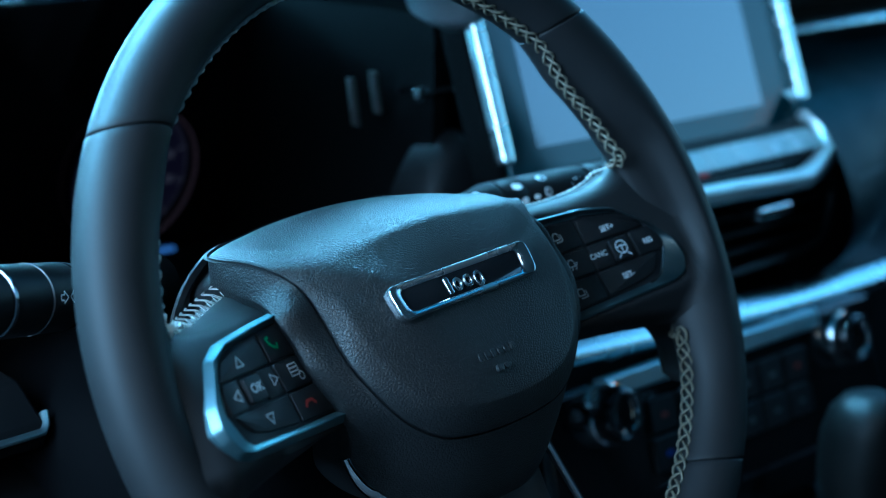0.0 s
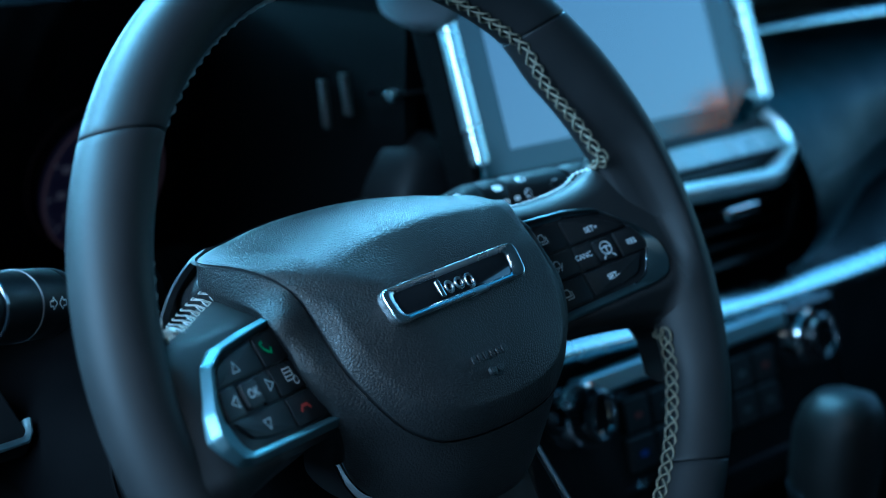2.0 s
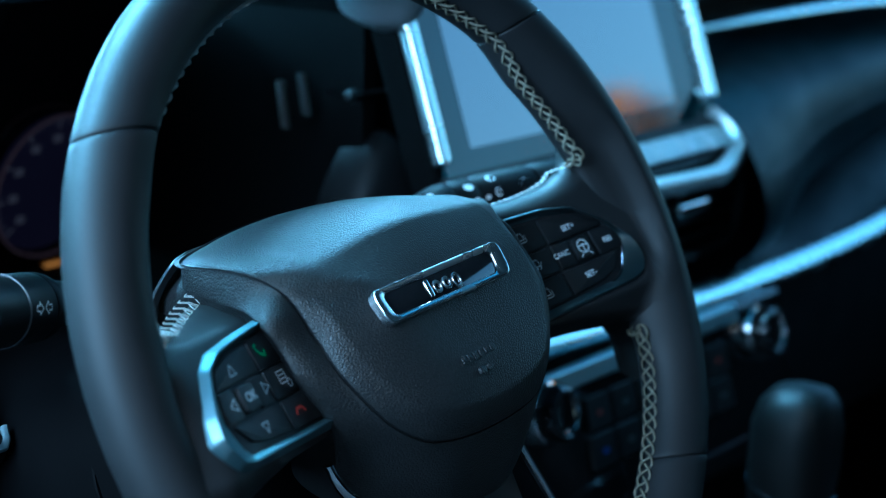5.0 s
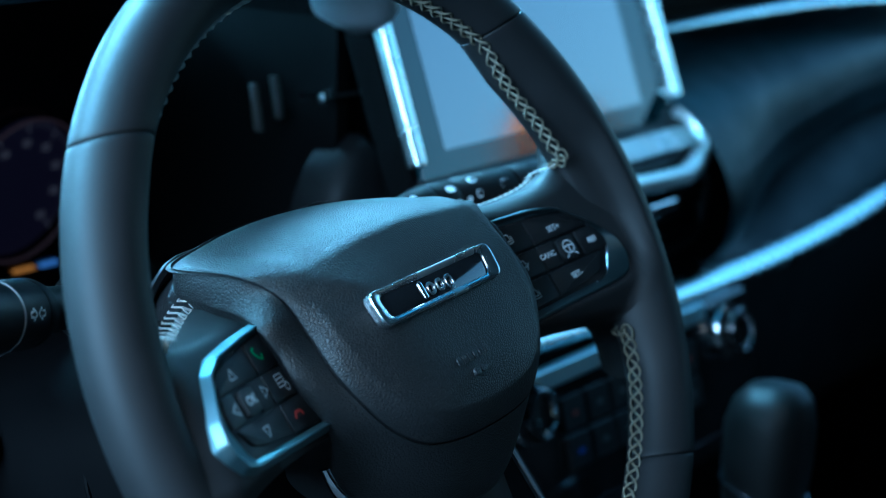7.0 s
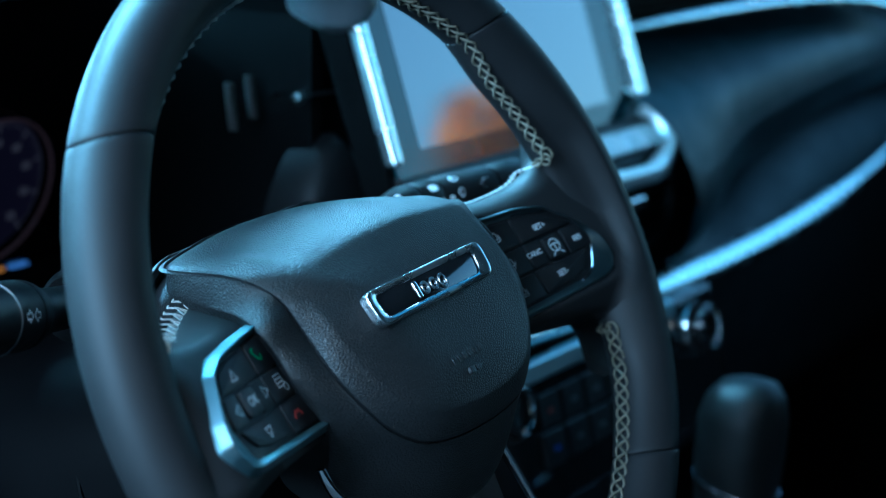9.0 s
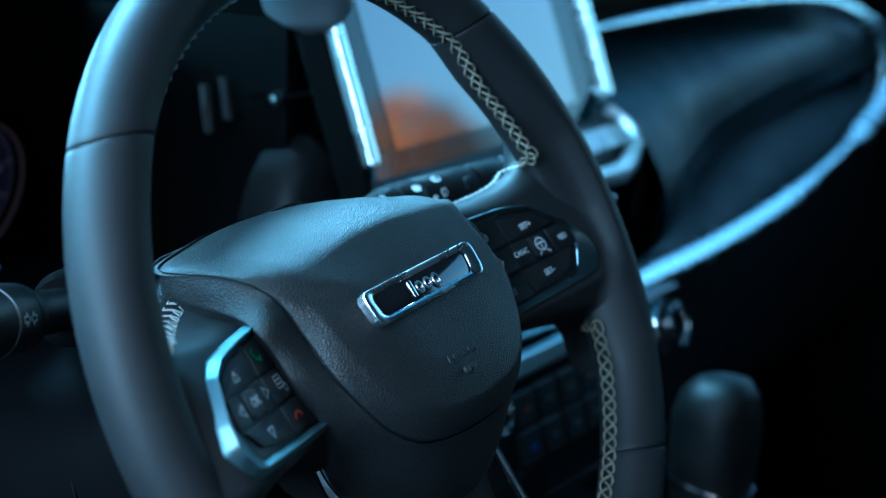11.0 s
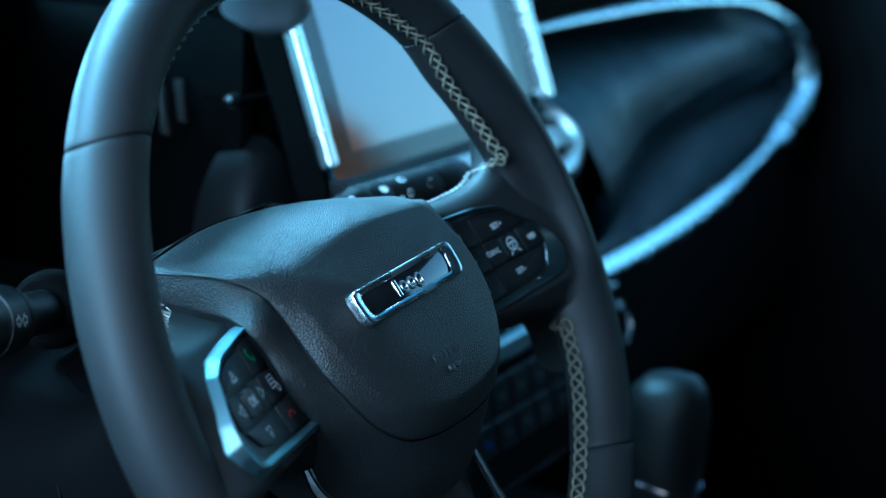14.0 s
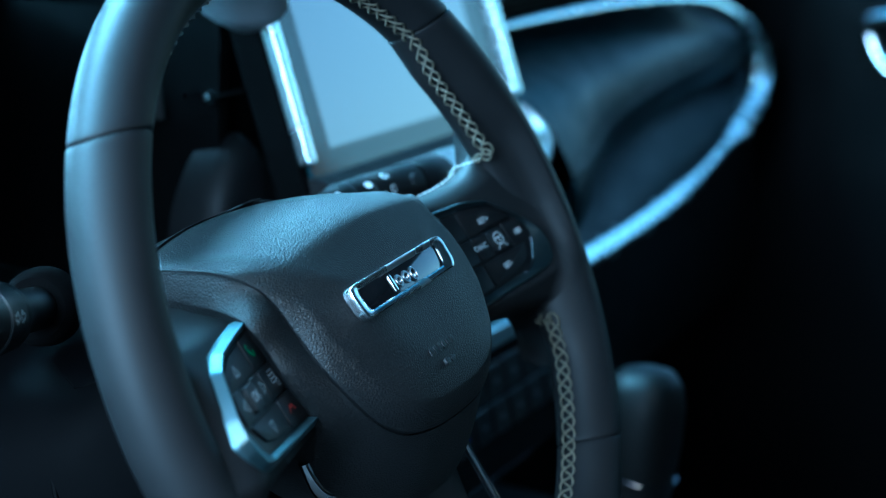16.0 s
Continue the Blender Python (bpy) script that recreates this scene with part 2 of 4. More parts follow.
def ring_plate(outer, inner, put, h0, h1, edge=0.0006, h_in=None):
    """A frame between two outlines of equal count."""
    h_in = h0 if h_in is None else h_in
    rows = [[put(p[0], p[1], h0) for p in outer], [put(p[0], p[1], h1 - edge) for p in outer],
            [put(p[0], p[1], h1) for p in inset(outer, edge)], [put(p[0], p[1], h1) for p in inset(inner, -edge)],
            [put(p[0], p[1], h1 - edge) for p in inner], [put(p[0], p[1], h_in) for p in inner]]
    rows.append(rows[0])
    bm = loft(rows)
    bmesh.ops.remove_doubles(bm, verts=bm.verts[:], dist=1e-7)
    return bm


def letters(name, text, size, put, mat, parent, h=0.0002, bold=0.0):
    """Raised print in the built-in face, laid on a surface by put(x, y, h)."""
    cu = bpy.data.curves.new(name, "FONT")
    cu.body, cu.size, cu.align_x, cu.align_y, cu.offset, cu.resolution_u = text, size, "CENTER", "CENTER", bold, 3
    tmp = bpy.data.objects.new(name, cu)
    scene.collection.objects.link(tmp)
    bpy.context.view_layer.update()
    me = bpy.data.meshes.new_from_object(tmp.evaluated_get(bpy.context.evaluated_depsgraph_get()))
    bpy.data.objects.remove(tmp)
    bpy.data.curves.remove(cu)
    for v in me.vertices:
        v.co = put(v.co.x, v.co.y, h)
    me.materials.clear()
    me.materials.append(mat)
    ob = new(name, me)
    ob.parent = parent
    return ob


def strokes(name, lines, width, put, mat, parent, h=0.0003):
    """Printed line drawing: each line a row of plan points."""
    bm = bmesh.new()
    for line in lines:
        for a, b in zip(line, line[1:]):
            a, b = Vector(a), Vector(b)
            t = (b - a).normalized() * width * 0.5
            s = Vector((-t.y, t.x))
            a, b = a - t * 0.6, b + t * 0.6
            q = [bm.verts.new(put(*(a + s), h)), bm.verts.new(put(*(b + s), h)), bm.verts.new(put(*(b - s), h)), bm.verts.new(put(*(a - s), h))]
            bm.faces.new(q)
    return part(name, bm, mat, parent, smooth=False)


def braid(name, path, out_dir, mat, parent, lateral=0.0030, thick=0.00064, pitch=0.0190, normal=0.0009):
    """A plaited three-strand seam along a path; out_dir(i) is the way it stands out of the leather."""
    run = [0.0]
    for a, b in zip(path, path[1:]):
        run.append(run[-1] + (b - a).length)
    bm = bmesh.new()
    for k in range(3):
        line = []
        for i, p in enumerate(path):
            a, b = path[max(i - 1, 0)], path[min(i + 1, len(path) - 1)]
            t = (b - a).normalized()
            o = Vector(out_dir(i)).normalized()
            s = t.cross(o).normalized()
            w = 2 * math.pi * (run[i] / pitch + k / 3)
            grow = min(1.0, 0.25 + run[i] / 0.012, 0.25 + (run[-1] - run[i]) / 0.012)
            line.append(p + s * lateral * grow * math.sin(w) + o * normal * (0.6 + math.sin(2 * w)))
        sweep(line, oval(thick, thick, 6), (0.13, 0.3, 0.94), bm=bm)
    return part(name, bm, mat, parent, angle=60)


# ---- ground outside and plain cabin shell ----
solid("ground", block(-400, 400, -400, 400, -0.75, -0.35), ASPHALT, "grey asphalt yard outside the car", "ground", "structure", smooth=False)
solid("floor", block(-0.42, 1.20, -1.35, 0.80, -0.05, 0.0), CARPET, "dark carpeted cabin floor", "floor", "structure", smooth=False)
solid("ceiling", block(-0.45, 1.20, -1.40, 0.12, 1.29, 1.33), HEADLINER, "grey fabric headliner under the car roof", "ceiling", "structure", smooth=False)
solid("wall_rear", block(-0.42, 1.20, -1.40, -1.35, 0.0, 1.29), MATT_BLACK, "dark rear wall of the cabin", "wall", "structure", smooth=False)
# unseen wall added to keep skylight from behind left off the wheel's face
solid("wall_left", block(-0.44, -0.40, -1.35, -0.64, 0.0, 1.29), MATT_BLACK, "unseen dark wall for pillar and rear side, added to block skylight", "wall", "structure", smooth=False)
solid("wall_front", block(-0.42, 1.20, 0.80, 0.84, 0.0, 0.80), MATT_BLACK, "dark bulkhead under the windscreen", "wall", "structure", smooth=False)


screen_pane = bmesh.new()
screen_pane.faces.new([screen_pane.verts.new(p) for p in ((-0.44, 0.80, 0.82), (1.19, 0.80, 0.82), (1.16, 0.12, 1.295), (-0.42, 0.12, 1.295))])
tagged(part("windscreen", screen_pane, TINTED, None, smooth=False), "green-tinted windscreen glass", "windscreen", kind="structure")
SIDE_GLASS = TINTED.copy()
SIDE_GLASS.node_tree.nodes["Transparent BSDF"].inputs["Color"].default_value = (0.82, 0.97, 0.95, 1)
side_pane = bmesh.new()
side_pane.faces.new([side_pane.verts.new(p) for p in ((1.185, 0.34, 0.77), (1.185, -0.62, 0.77), (1.15, -0.62, 1.295), (1.15, 0.10, 1.295))])
tagged(part("window_side", side_pane, SIDE_GLASS, None, smooth=False), "lightly tinted passenger window glass", "window", kind="structure")
# unseen wall added to shorten the window and darken the wheel's face
solid("wall_right", block(1.15, 1.20, -1.35, -0.62, 0.772, 1.29), MATT_BLACK, "unseen dark wall added behind the passenger window to block skylight", "wall", "structure", smooth=False)
# unseen wall added to cut the low sky off on the driver's side
solid("sky_block_left", block(-2.60, -2.30, -6.0, 7.0, -0.35, 2.60), CONCRETE, "unseen plain grey wall added beside the car to block the sky", "wall", "structure", smooth=False)


def autumn_tree(at, height, spread):
    tree = thing("tree", Matrix.Translation(at), "small tree with orange autumn leaves outside the car", "tree")
    trunk = [Vector((0.03 * math.sin(z * 2.1), 0.02 * math.cos(z * 1.7), z)) for z in [height * i / 12 for i in range(11)]]
    bm = sweep(trunk, oval(0.09, 0.09, 10), (0, 1, 0.01), taper=lambda s: 1 - 0.7 * s)
    for i in range(9):
        z = height * (0.32 + 0.06 * i)
        a = i * 2.4
        limb = spline([(0, 0, z), (0.3 * spread * math.cos(a), 0.3 * spread * math.sin(a), z + 0.2), (0.75 * spread * math.cos(a), 0.75 * spread * math.sin(a), z + 0.55)], 8)
        sweep(limb, oval(0.03, 0.03, 6), (0.1, 0.2, 1), taper=lambda s: 1 - 0.8 * s, bm=bm)
    part("trunk", bm, BARK, tree, "brown bark trunk and limbs")
    rnd = random.Random(4)
    bm = bmesh.new()
    for i in range(5200):
        while True:
            p = Vector((rnd.uniform(-1, 1), rnd.uniform(-1, 1), rnd.uniform(-1, 1)))
            if 0.2 < p.length < 1:
                break
        p = Vector((p.x * spread, p.y * spread, height * 0.50 + p.z * height * 0.50))
        q = Euler((rnd.uniform(0, 6), rnd.uniform(0, 6), rnd.uniform(0, 6))).to_matrix()
        s = rnd.uniform(0.05, 0.10)
        vs = [bm.verts.new(p + q @ Vector(v) * s) for v in ((-1, 0, 0), (0, -0.5, 0.1), (1, 0, 0), (0, 0.5, 0.1))]
        bm.faces.new(vs)
    tagged(part("crown", bm, AUTUMN, tree, "orange autumn leaves", smooth=False), kind="stuff")
    return tree


# unseen wall added to keep sun and rear sky out of the cabin
solid("sun_block_rear", block(-9.0, 4.0, -6.3, -6.0, -0.35, 6.2), CONCRETE, "unseen plain grey wall added behind the car to block the sun", "wall", "structure", smooth=False)
# unseen door panel, made tall to block low sky ahead on the left
solid("wall_door", block(-1.30, -0.46, 0.42, 0.52, -0.05, 1.12), MATT_BLACK, "unseen plain inside of the open driver's door, raised to block sky", "wall", "structure", smooth=False)
autumn_tree((0.4 + 12.0 * math.cos(radians(31.3)), 0.15 - 12.0 * math.sin(radians(31.3)), -0.35), 3.75, 0.58)

# ---- steering wheel, in its own axes: x across, y up the wheel's face, z towards the driver ----
WHEEL = Matrix(((0.9960, -0.0739, -0.0499, 0), (-0.0187, 0.3736, -0.9274, 0), (0.0872, 0.9246, 0.3707, 0.70), (0, 0, 0, 1)))
wheel = thing("steering_wheel", WHEEL, "black leather steering wheel with plaited grey stitching and silver trim", "steering wheel")


def step(a, b, x):
    t = min(max((x - a) / (b - a), 0), 1)
    return t * t * (3 - 2 * t)


def half_turn(deg):
    """The angle folded to the right-hand half, from -90 to 90."""
    d = (deg + 180) % 360 - 180
    return 180 - d if d > 90 else -180 - d if d < -90 else d


def swell(deg):
    """How far the grip swells inwards at the back of the rim above and below the side spokes."""
    d = half_turn(deg)
    return max(0.0075 * step(43, 31, d) * step(-2, 8, d), 0.004 * step(-27, -17, d) * step(2, -8, d))


def skew(deg):
    """The leather seams run slanted across the rim, in degrees."""
    d = half_turn(deg)
    v = -3.0 * (90 - d) / 49.5 if d > 40.5 else -3.0 + 5.6 * (40.5 - d) / 82.5 if d > -42 else 2.6 * (d + 90) / 48
    return v if abs((deg + 180) % 360 - 180) <= 90 else -v


RIM_C, RIM_U, RIM_V, TUBE = (-0.0011, 0.0156, 0.0056), 0.1563, 0.1613, 0.0153


def rim_point(deg, x, z):
    """x inwards (-) or outwards from the rim's centre line, z towards the driver."""
    a = radians(deg)
    u, v = math.cos(a), math.sin(a)
    return Vector((RIM_C[0] + (RIM_U + x) * u, RIM_C[1] + (RIM_V + x) * v, RIM_C[2] + 0.0232 * RIM_U * u - 0.063 * RIM_V * v + z))


def ease(deg):
    """How far the rim's inner front is cut back beside the right-hand spoke."""
    near = (deg + 180) % 360 - 180
    return 0.55 * step(25, 13, near) * step(-15, -4, near)


def rim_ring(deg, shrink=0.0):
    out, b, k, eased = [], swell(deg), skew(deg), ease(deg)
    for i in range(32):
        th = 2 * math.pi * i / 32
        x, z = math.cos(th), math.sin(th)
        x *= 1 - eased * step(-0.1, 0.45, z) * step(0.0, -0.3, x)
        d = (th - math.pi * 1.16 + math.pi) % (2 * math.pi) - math.pi
        out.append(rim_point(deg + k * x, x * (TUBE - shrink) - b * math.exp(-(d / 0.75) ** 2), z * (TUBE - shrink)))
    return out


def rim_piece(a0, a1):
    n = int((a1 - a0) / 1.5)
    eps = 0.16
    degs = [a0 + eps * k for k in (0.6, 0.8, 1.4, 3)] + [a0 + (a1 - a0) * i / n for i in range(1, n)] + [a1 - eps * k for k in (3, 1.4, 0.8, 0.6)]
    sh = [0.0022, 0.0007, 0.0002, 0] + [0] * (n - 1) + [0, 0.0002, 0.0007, 0.0022]
    part("rim_cover", loft([rim_ring(d, q) for d, q in zip(degs, sh)], True, True, True), RIM_LEATHER, wheel, angle=50)


for a0, a1 in ((40.5, 139.5), (139.5, 222), (222, 318), (318, 400.5)):
    rim_piece(a0, a1)
part("rim_core", loft([rim_ring(d, 0.0016) for d in range(0, 361, 4)]), MATT_BLACK, wheel, "dark core under the leather seams")


def pod_w(side, u, v=0.012):
    """The slanted plane of the buttons on each side spoke."""
    if side < 0:
        return 0.0042 + 0.33 * (u - 0.100) - 0.27 * (v - 0.012)
    return 0.0031 + 0.20 * (u - 0.100) - 0.25 * (v - 0.012)


TOPS = {1: ((0.050, 0.050, -0.030), (0.070, 0.0475, -0.026), (0.098, 0.0445, -0.016), (0.122, 0.0465, -0.009), (0.138, 0.056, -0.006), (0.150, 0.074, -0.006)),
        -1: ((0.050, 0.0535, -0.056), (0.070, 0.0510, -0.049), (0.094, 0.0468, -0.035), (0.110, 0.0440, -0.0225), (0.122, 0.0430, -0.0110), (0.134, 0.0430, 0.000), (0.144, 0.0500, 0.003), (0.151, 0.070, 0.000))}


def spoke(side):
    tops = spline(TOPS[side], 26)
    bots = spline([(0.050, -0.016, 0), (0.075, -0.020, 0), (0.105, -0.0235, 0), (0.130, -0.029, 0), (0.146, -0.040, 0), (0.152, -0.060, 0)], 26)
    rings = []
    for t, b in zip(tops, bots):
        u = (t.x + b.x) / 2
        w = min(pod_w(side, u) - 0.0012, 0.0162 - 0.3 * max(0.0, u - 0.140)) if side < 0 else min(pod_w(side, u) - 0.0012, 0.011 + 0.1 * (u - 0.12))
        k = -0.27 if side < 0 else -0.25
        f = Vector((u, 0.0390, w - 0.0045 + k * 0.027))
        ring = [t + Vector((0, -0.010, -0.010)), t + Vector((0, -0.0006, -0.0014)), t.lerp(f, 0.30) + Vector((0, 0.0004, 0.0004)), t.lerp(f, 0.72), f, (u, 0.0365, w - 0.0035 + k * 0.025), (u, 0.0300, w + k * 0.018),
                (u, 0.0100, w - k * 0.002), (u, -0.0100, w - k * 0.022), (u, -0.0150, w - 0.0010 - k * 0.025), (b.x, b.y + 0.004, w - 0.006), (b.x, b.y + 0.0008, w - 0.012), (b.x, b.y, w - 0.018), (b.x, b.y + 0.004, min(w - 0.028, t.z - 0.012))]
        rings.append([(side * p[0], p[1], p[2]) for p in ring])
    return part("spoke", loft(rings, True, True, True), RIM_LEATHER, wheel, "leather-covered side spoke", angle=60)


RIGHT_OUT = rounded([(0.060, 0.0378), (0.101, 0.0352), (0.1165, 0.0316), (0.1325, 0.0188), (0.1405, 0.0080), (0.1415, -0.0005), (0.1372, -0.0078), (0.1300, -0.0098), (0.058, -0.0118)], 0.0032, 6)


def depth_in(pts, u, v):
    """How far a point lies inside an outline (negative outside)."""
    best, inside = 1.0, False
    for i in range(len(pts)):
        (ax, ay), (bx, by) = pts[i - 1], pts[i]
        dx, dy = bx - ax, by - ay
        k = min(max(((u - ax) * dx + (v - ay) * dy) / max(dx * dx + dy * dy, 1e-12), 0), 1)
        best = min(best, math.hypot(u - ax - k * dx, v - ay - k * dy))
        if (ay > v) != (by > v) and u < ax + (v - ay) / (by - ay) * dx:
            inside = not inside
    return best if inside else -best


def rim_top(u, v):
    """The rim's front surface over a point, and how far outside the centre line that lies."""
    deg = math.degrees(math.atan2((v - RIM_C[1]) / RIM_V, (u - RIM_C[0]) / RIM_U))
    mid = rim_point(deg, 0, 0)
    d = math.hypot(u - RIM_C[0], v - RIM_C[1]) - math.hypot(mid.x - RIM_C[0], mid.y - RIM_C[1])
    wide = TUBE * (1 - ease(deg)) if d < 0 else TUBE
    k = min(abs(d) / wide, 0.95)
    return mid.z + TUBE * math.sqrt(1 - k * k) - 2.2 * max(0.0, abs(d) - 0.95 * wide), d


def spoke_face(u, v):
    """The leather's face round the button pod, rolling back below it."""
    out = min(u, 0.144)
    return pod_w(1, out, v) + 0.0026 - 0.007 * step(0.0002, 0.0016, depth_in(RIGHT_OUT, u, v)) - 0.65 * max(0.0, -0.0125 - v)


def joined(a, b, k=0.011):
    """The higher of two surfaces, with a soft hollow between them."""
    h = max(k - abs(a - b), 0) / k
    return max(a, b) + h * h * k / 4


def inset_spoke():
    tops = spline(TOPS[1], 120)
    bots = spline([(0.050, -0.016, 0), (0.075, -0.020, 0), (0.105, -0.0235, 0), (0.127, -0.0275, 0), (0.1335, -0.0305, 0), (0.1385, -0.037, 0), (0.1405, -0.047, 0), (0.139, -0.058, 0)], 120)
    top_line, low_line = [(q.x, q.y) for q in tops], [(q.x, q.y) for q in bots]

    def gap(line, u, v):
        best = 1.0
        for (ax, ay), (bx, by) in zip(line, line[1:]):
            dx, dy = bx - ax, by - ay
            k = min(max(((u - ax) * dx + (v - ay) * dy) / max(dx * dx + dy * dy, 1e-12), 0), 1)
            best = min(best, math.hypot(u - ax - k * dx, v - ay - k * dy))
        return best

    n, rings = 46, []

    def height(u, v, t, low):
        z, up, down = spoke_face(u, v), gap(top_line, u, v), gap(low_line, u, v)
        if up < 0.0085:
            q = 1 - up / 0.0085
            z = t.z + (z - t.z) * math.sqrt(max(0.0, 1 - q * q))
        if down < 0.006:
            q = 1 - down / 0.006
            z = low.z + (z - low.z) * math.sqrt(max(0.0, 1 - q * q))
        return joined(z, rim_top(u, v)[0]) - 0.0003

    for t, b in zip(tops, bots):
        low = Vector((b.x, b.y, pod_w(1, b.x, 0.012) - 0.016))
        ring = [t + Vector((0, -0.012, -0.012)), t + Vector((0, -0.004, -0.005))]
        for j in range(n + 1):
            u, v = t.x + (b.x - t.x) * j / n, t.y + (b.y - t.y) * j / n
            ring.append(Vector((u, v, height(u, v, t, low))))
        rings.append(ring + [low + Vector((0, 0.001, -0.006)), low + Vector((0, 0.006, -0.012))])
    last = rings[-1]
    for i in range(1, 13):
        ring = []
        for p in last:
            d = rim_top(p.x, p.y)[1]
            away = Vector((p.x - RIM_C[0], p.y - RIM_C[1], 0)).normalized()
            q = p + away * (max(0.0, 0.003 - d) * i / 12)
            ring.append(Vector((q.x, q.y, height(q.x, q.y, t, low) - (0.004 if i == 12 else 0.0))))
        for j in (0, 1, -2, -1):
            ring[j] = last[j].copy()
        rings.append(ring)
    part("spoke", loft(rings, True, True, True), RIM_LEATHER, wheel, "leather-covered side spoke", angle=70)


spoke(-1)
inset_spoke()


def seam_path(side):
    pts = []
    for d in range(91, 13, -2):
        b = swell(d)
        th = math.pi * (1 + (0.12 if side < 0 else 0.03) * step(44, 34, d) - (0.0 if side < 0 else 0.07) + (0.030 if side < 0 else 0.0) * step(20, 34, d) - (0.04 if side < 0 else 0.0) * step(40, 52, d))
        pts.append(rim_point(d if side > 0 else 180 - d, math.cos(th) * TUBE - b * 0.97 - 0.0003, math.sin(th) * TUBE))
    if side > 0:
        pts += [(0.1285, 0.0496, -0.0125), (0.1215, 0.0466, -0.0135), (0.110, 0.0448, -0.0170), (0.092, 0.0450, -0.0230), (0.070, 0.0478, -0.031)]
    else:
        pts += [(-0.1345, 0.0440, 0.000), (-0.122, 0.0438, -0.0105), (-0.110, 0.0448, -0.022), (-0.094, 0.0475, -0.0345), (-0.080, 0.0500, -0.0435), (-0.066, 0.0525, -0.050)]
    return spline(pts, 760)


def low_seam_path(side):
    pts = [(side * 0.1335, -0.0310, -0.008), (side * 0.1365, -0.0345, -0.006)]
    for d in range(-20, -92, -2):
        pts.append(rim_point(d if side > 0 else 180 - d, -TUBE - swell(d) * 0.97 - 0.0003, -0.002))
    return spline(pts, 700)


def lacing(path, ways):
    """Lacing paled as if lit: short stitches along both edges with paired slanting threads across."""
    run = [0.0]
    for a, b in zip(path, path[1:]):
        run.append(run[-1] + (b - a).length)

    def at(s, side_by, out):
        s = min(max(s, 0.0), run[-1])
        i = min(max(j for j, r in enumerate(run) if r <= s), len(path) - 2)
        t = (path[i + 1] - path[i]).normalized()
        o = ways[i].normalized()
        return path[i].lerp(path[i + 1], (s - run[i]) / max(run[i + 1] - run[i], 1e-9)) + t.cross(o).normalized() * side_by + o * out

    bm = bmesh.new()
    s, pitch, half = 0.0, 0.0078, 0.0037
    while s < run[-1] - 0.001:
        lines = [[(s + 0.0012, half, 0.0004), (s + 0.0027, half, 0.0009), (s + 0.0044, half, 0.0004)],
                 [(s + 0.0012, -half, 0.0004), (s + 0.0027, -half, 0.0009), (s + 0.0044, -half, 0.0004)],
                 [(s + 0.0048, half, 0.0004), (s + 0.0030, 0.0, 0.0011), (s + 0.0008, -half, 0.0004)],
                 [(s + 0.0062, half, 0.0004), (s + 0.0044, 0.0, 0.0011), (s + 0.0022, -half, 0.0004)],
                 [(s + 0.0006, half, 0.0004), (s + 0.0016, half * 0.4, 0.0009), (s + 0.0036, 0.0, 0.0006)]]
        for line in lines:
            sweep([at(*q) for q in line], oval(0.00021, 0.00021, 6), (0.13, 0.3, 0.94), bm=bm)
        s += pitch
    part("stitching", bm, THREAD_LIT, wheel, "laced stitching, paled as if lit")


def piping(path, ways):
    """A row of small slanting stitches beside a thin raised edge."""
    bm = bmesh.new()
    edge = [p + o.normalized() * 0.0008 + Vector((0, -0.0006, 0.0012)) for p, o in zip(path, ways)]
    sweep(edge, oval(0.00028, 0.00028, 6), (0.13, 0.3, 0.94), bm=bm)
    for i in range(0, len(path) - 9, 9):
        a, b = path[i], path[i + 8]
        o = ways[i].normalized()
        sweep([a + o * 0.0006, (a + b) * 0.5 + o * 0.0012 + Vector((0, -0.0008, 0.0018)), b + o * 0.0006 + Vector((0, -0.0012, 0.0030))], oval(0.00022, 0.00022, 6), (0.13, 0.3, 0.94), bm=bm)
    part("stitching", bm, THREAD_LIT, wheel, "fine edge stitching, paled as if lit")


def sew(path, turn_at):
    ways = []
    for i, p in enumerate(path):
        k = step(turn_at - 50, turn_at + 30, i)
        ways.append(Vector((-p.x, RIM_C[1] - p.y, 0)).normalized() * (1 - k) + Vector((0, 0.75, 0.66)) * k + Vector((0, 0, 0.1)))
    cut = 590 if path[-1].x < -0.06 and turn_at < 1000 else len(path)
    if path[-1].x > 0.06 and turn_at < 1000:
        braid("stitching", path[:552], lambda i: ways[i], THREAD_SHADED, wheel)
        piping(path[540:], ways[540:])
    elif cut == len(path):
        braid("stitching", path[:cut], lambda i: ways[i], THREAD_SHADED, wheel)
    else:
        braid("stitching", path[:cut], lambda i: ways[i], THREAD_LIT, wheel, 0.0028, 0.0006, 0.0190, 0.0006)
        lacing(path[cut:], ways[cut:])


for side in (-1, 1):
    sew(seam_path(side), 580)
    sew(low_seam_path(side)[42 if side > 0 else 0:], 5000)

# airbag cover: contours of its half in millimetres, mirrored about the hub's own axis
CREASE = ((0, -26.0, 28.6), (17, -25.0, 28.3), (32.5, -21.0, 27.0), (45.5, -12.0, 23.8), (53.5, 1.2, 20.2), (57.2, 14.0, 16.8), (59.0, 28.0, 12.3),
          (60.0, 38.5, 6.8), (59.4, 44.8, 4.6), (56.0, 48.8, 3.6), (48.5, 50.4, 4.0), (34, 52.2, 5.2), (16, 53.8, 6.6), (0, 54.4, 7.0))
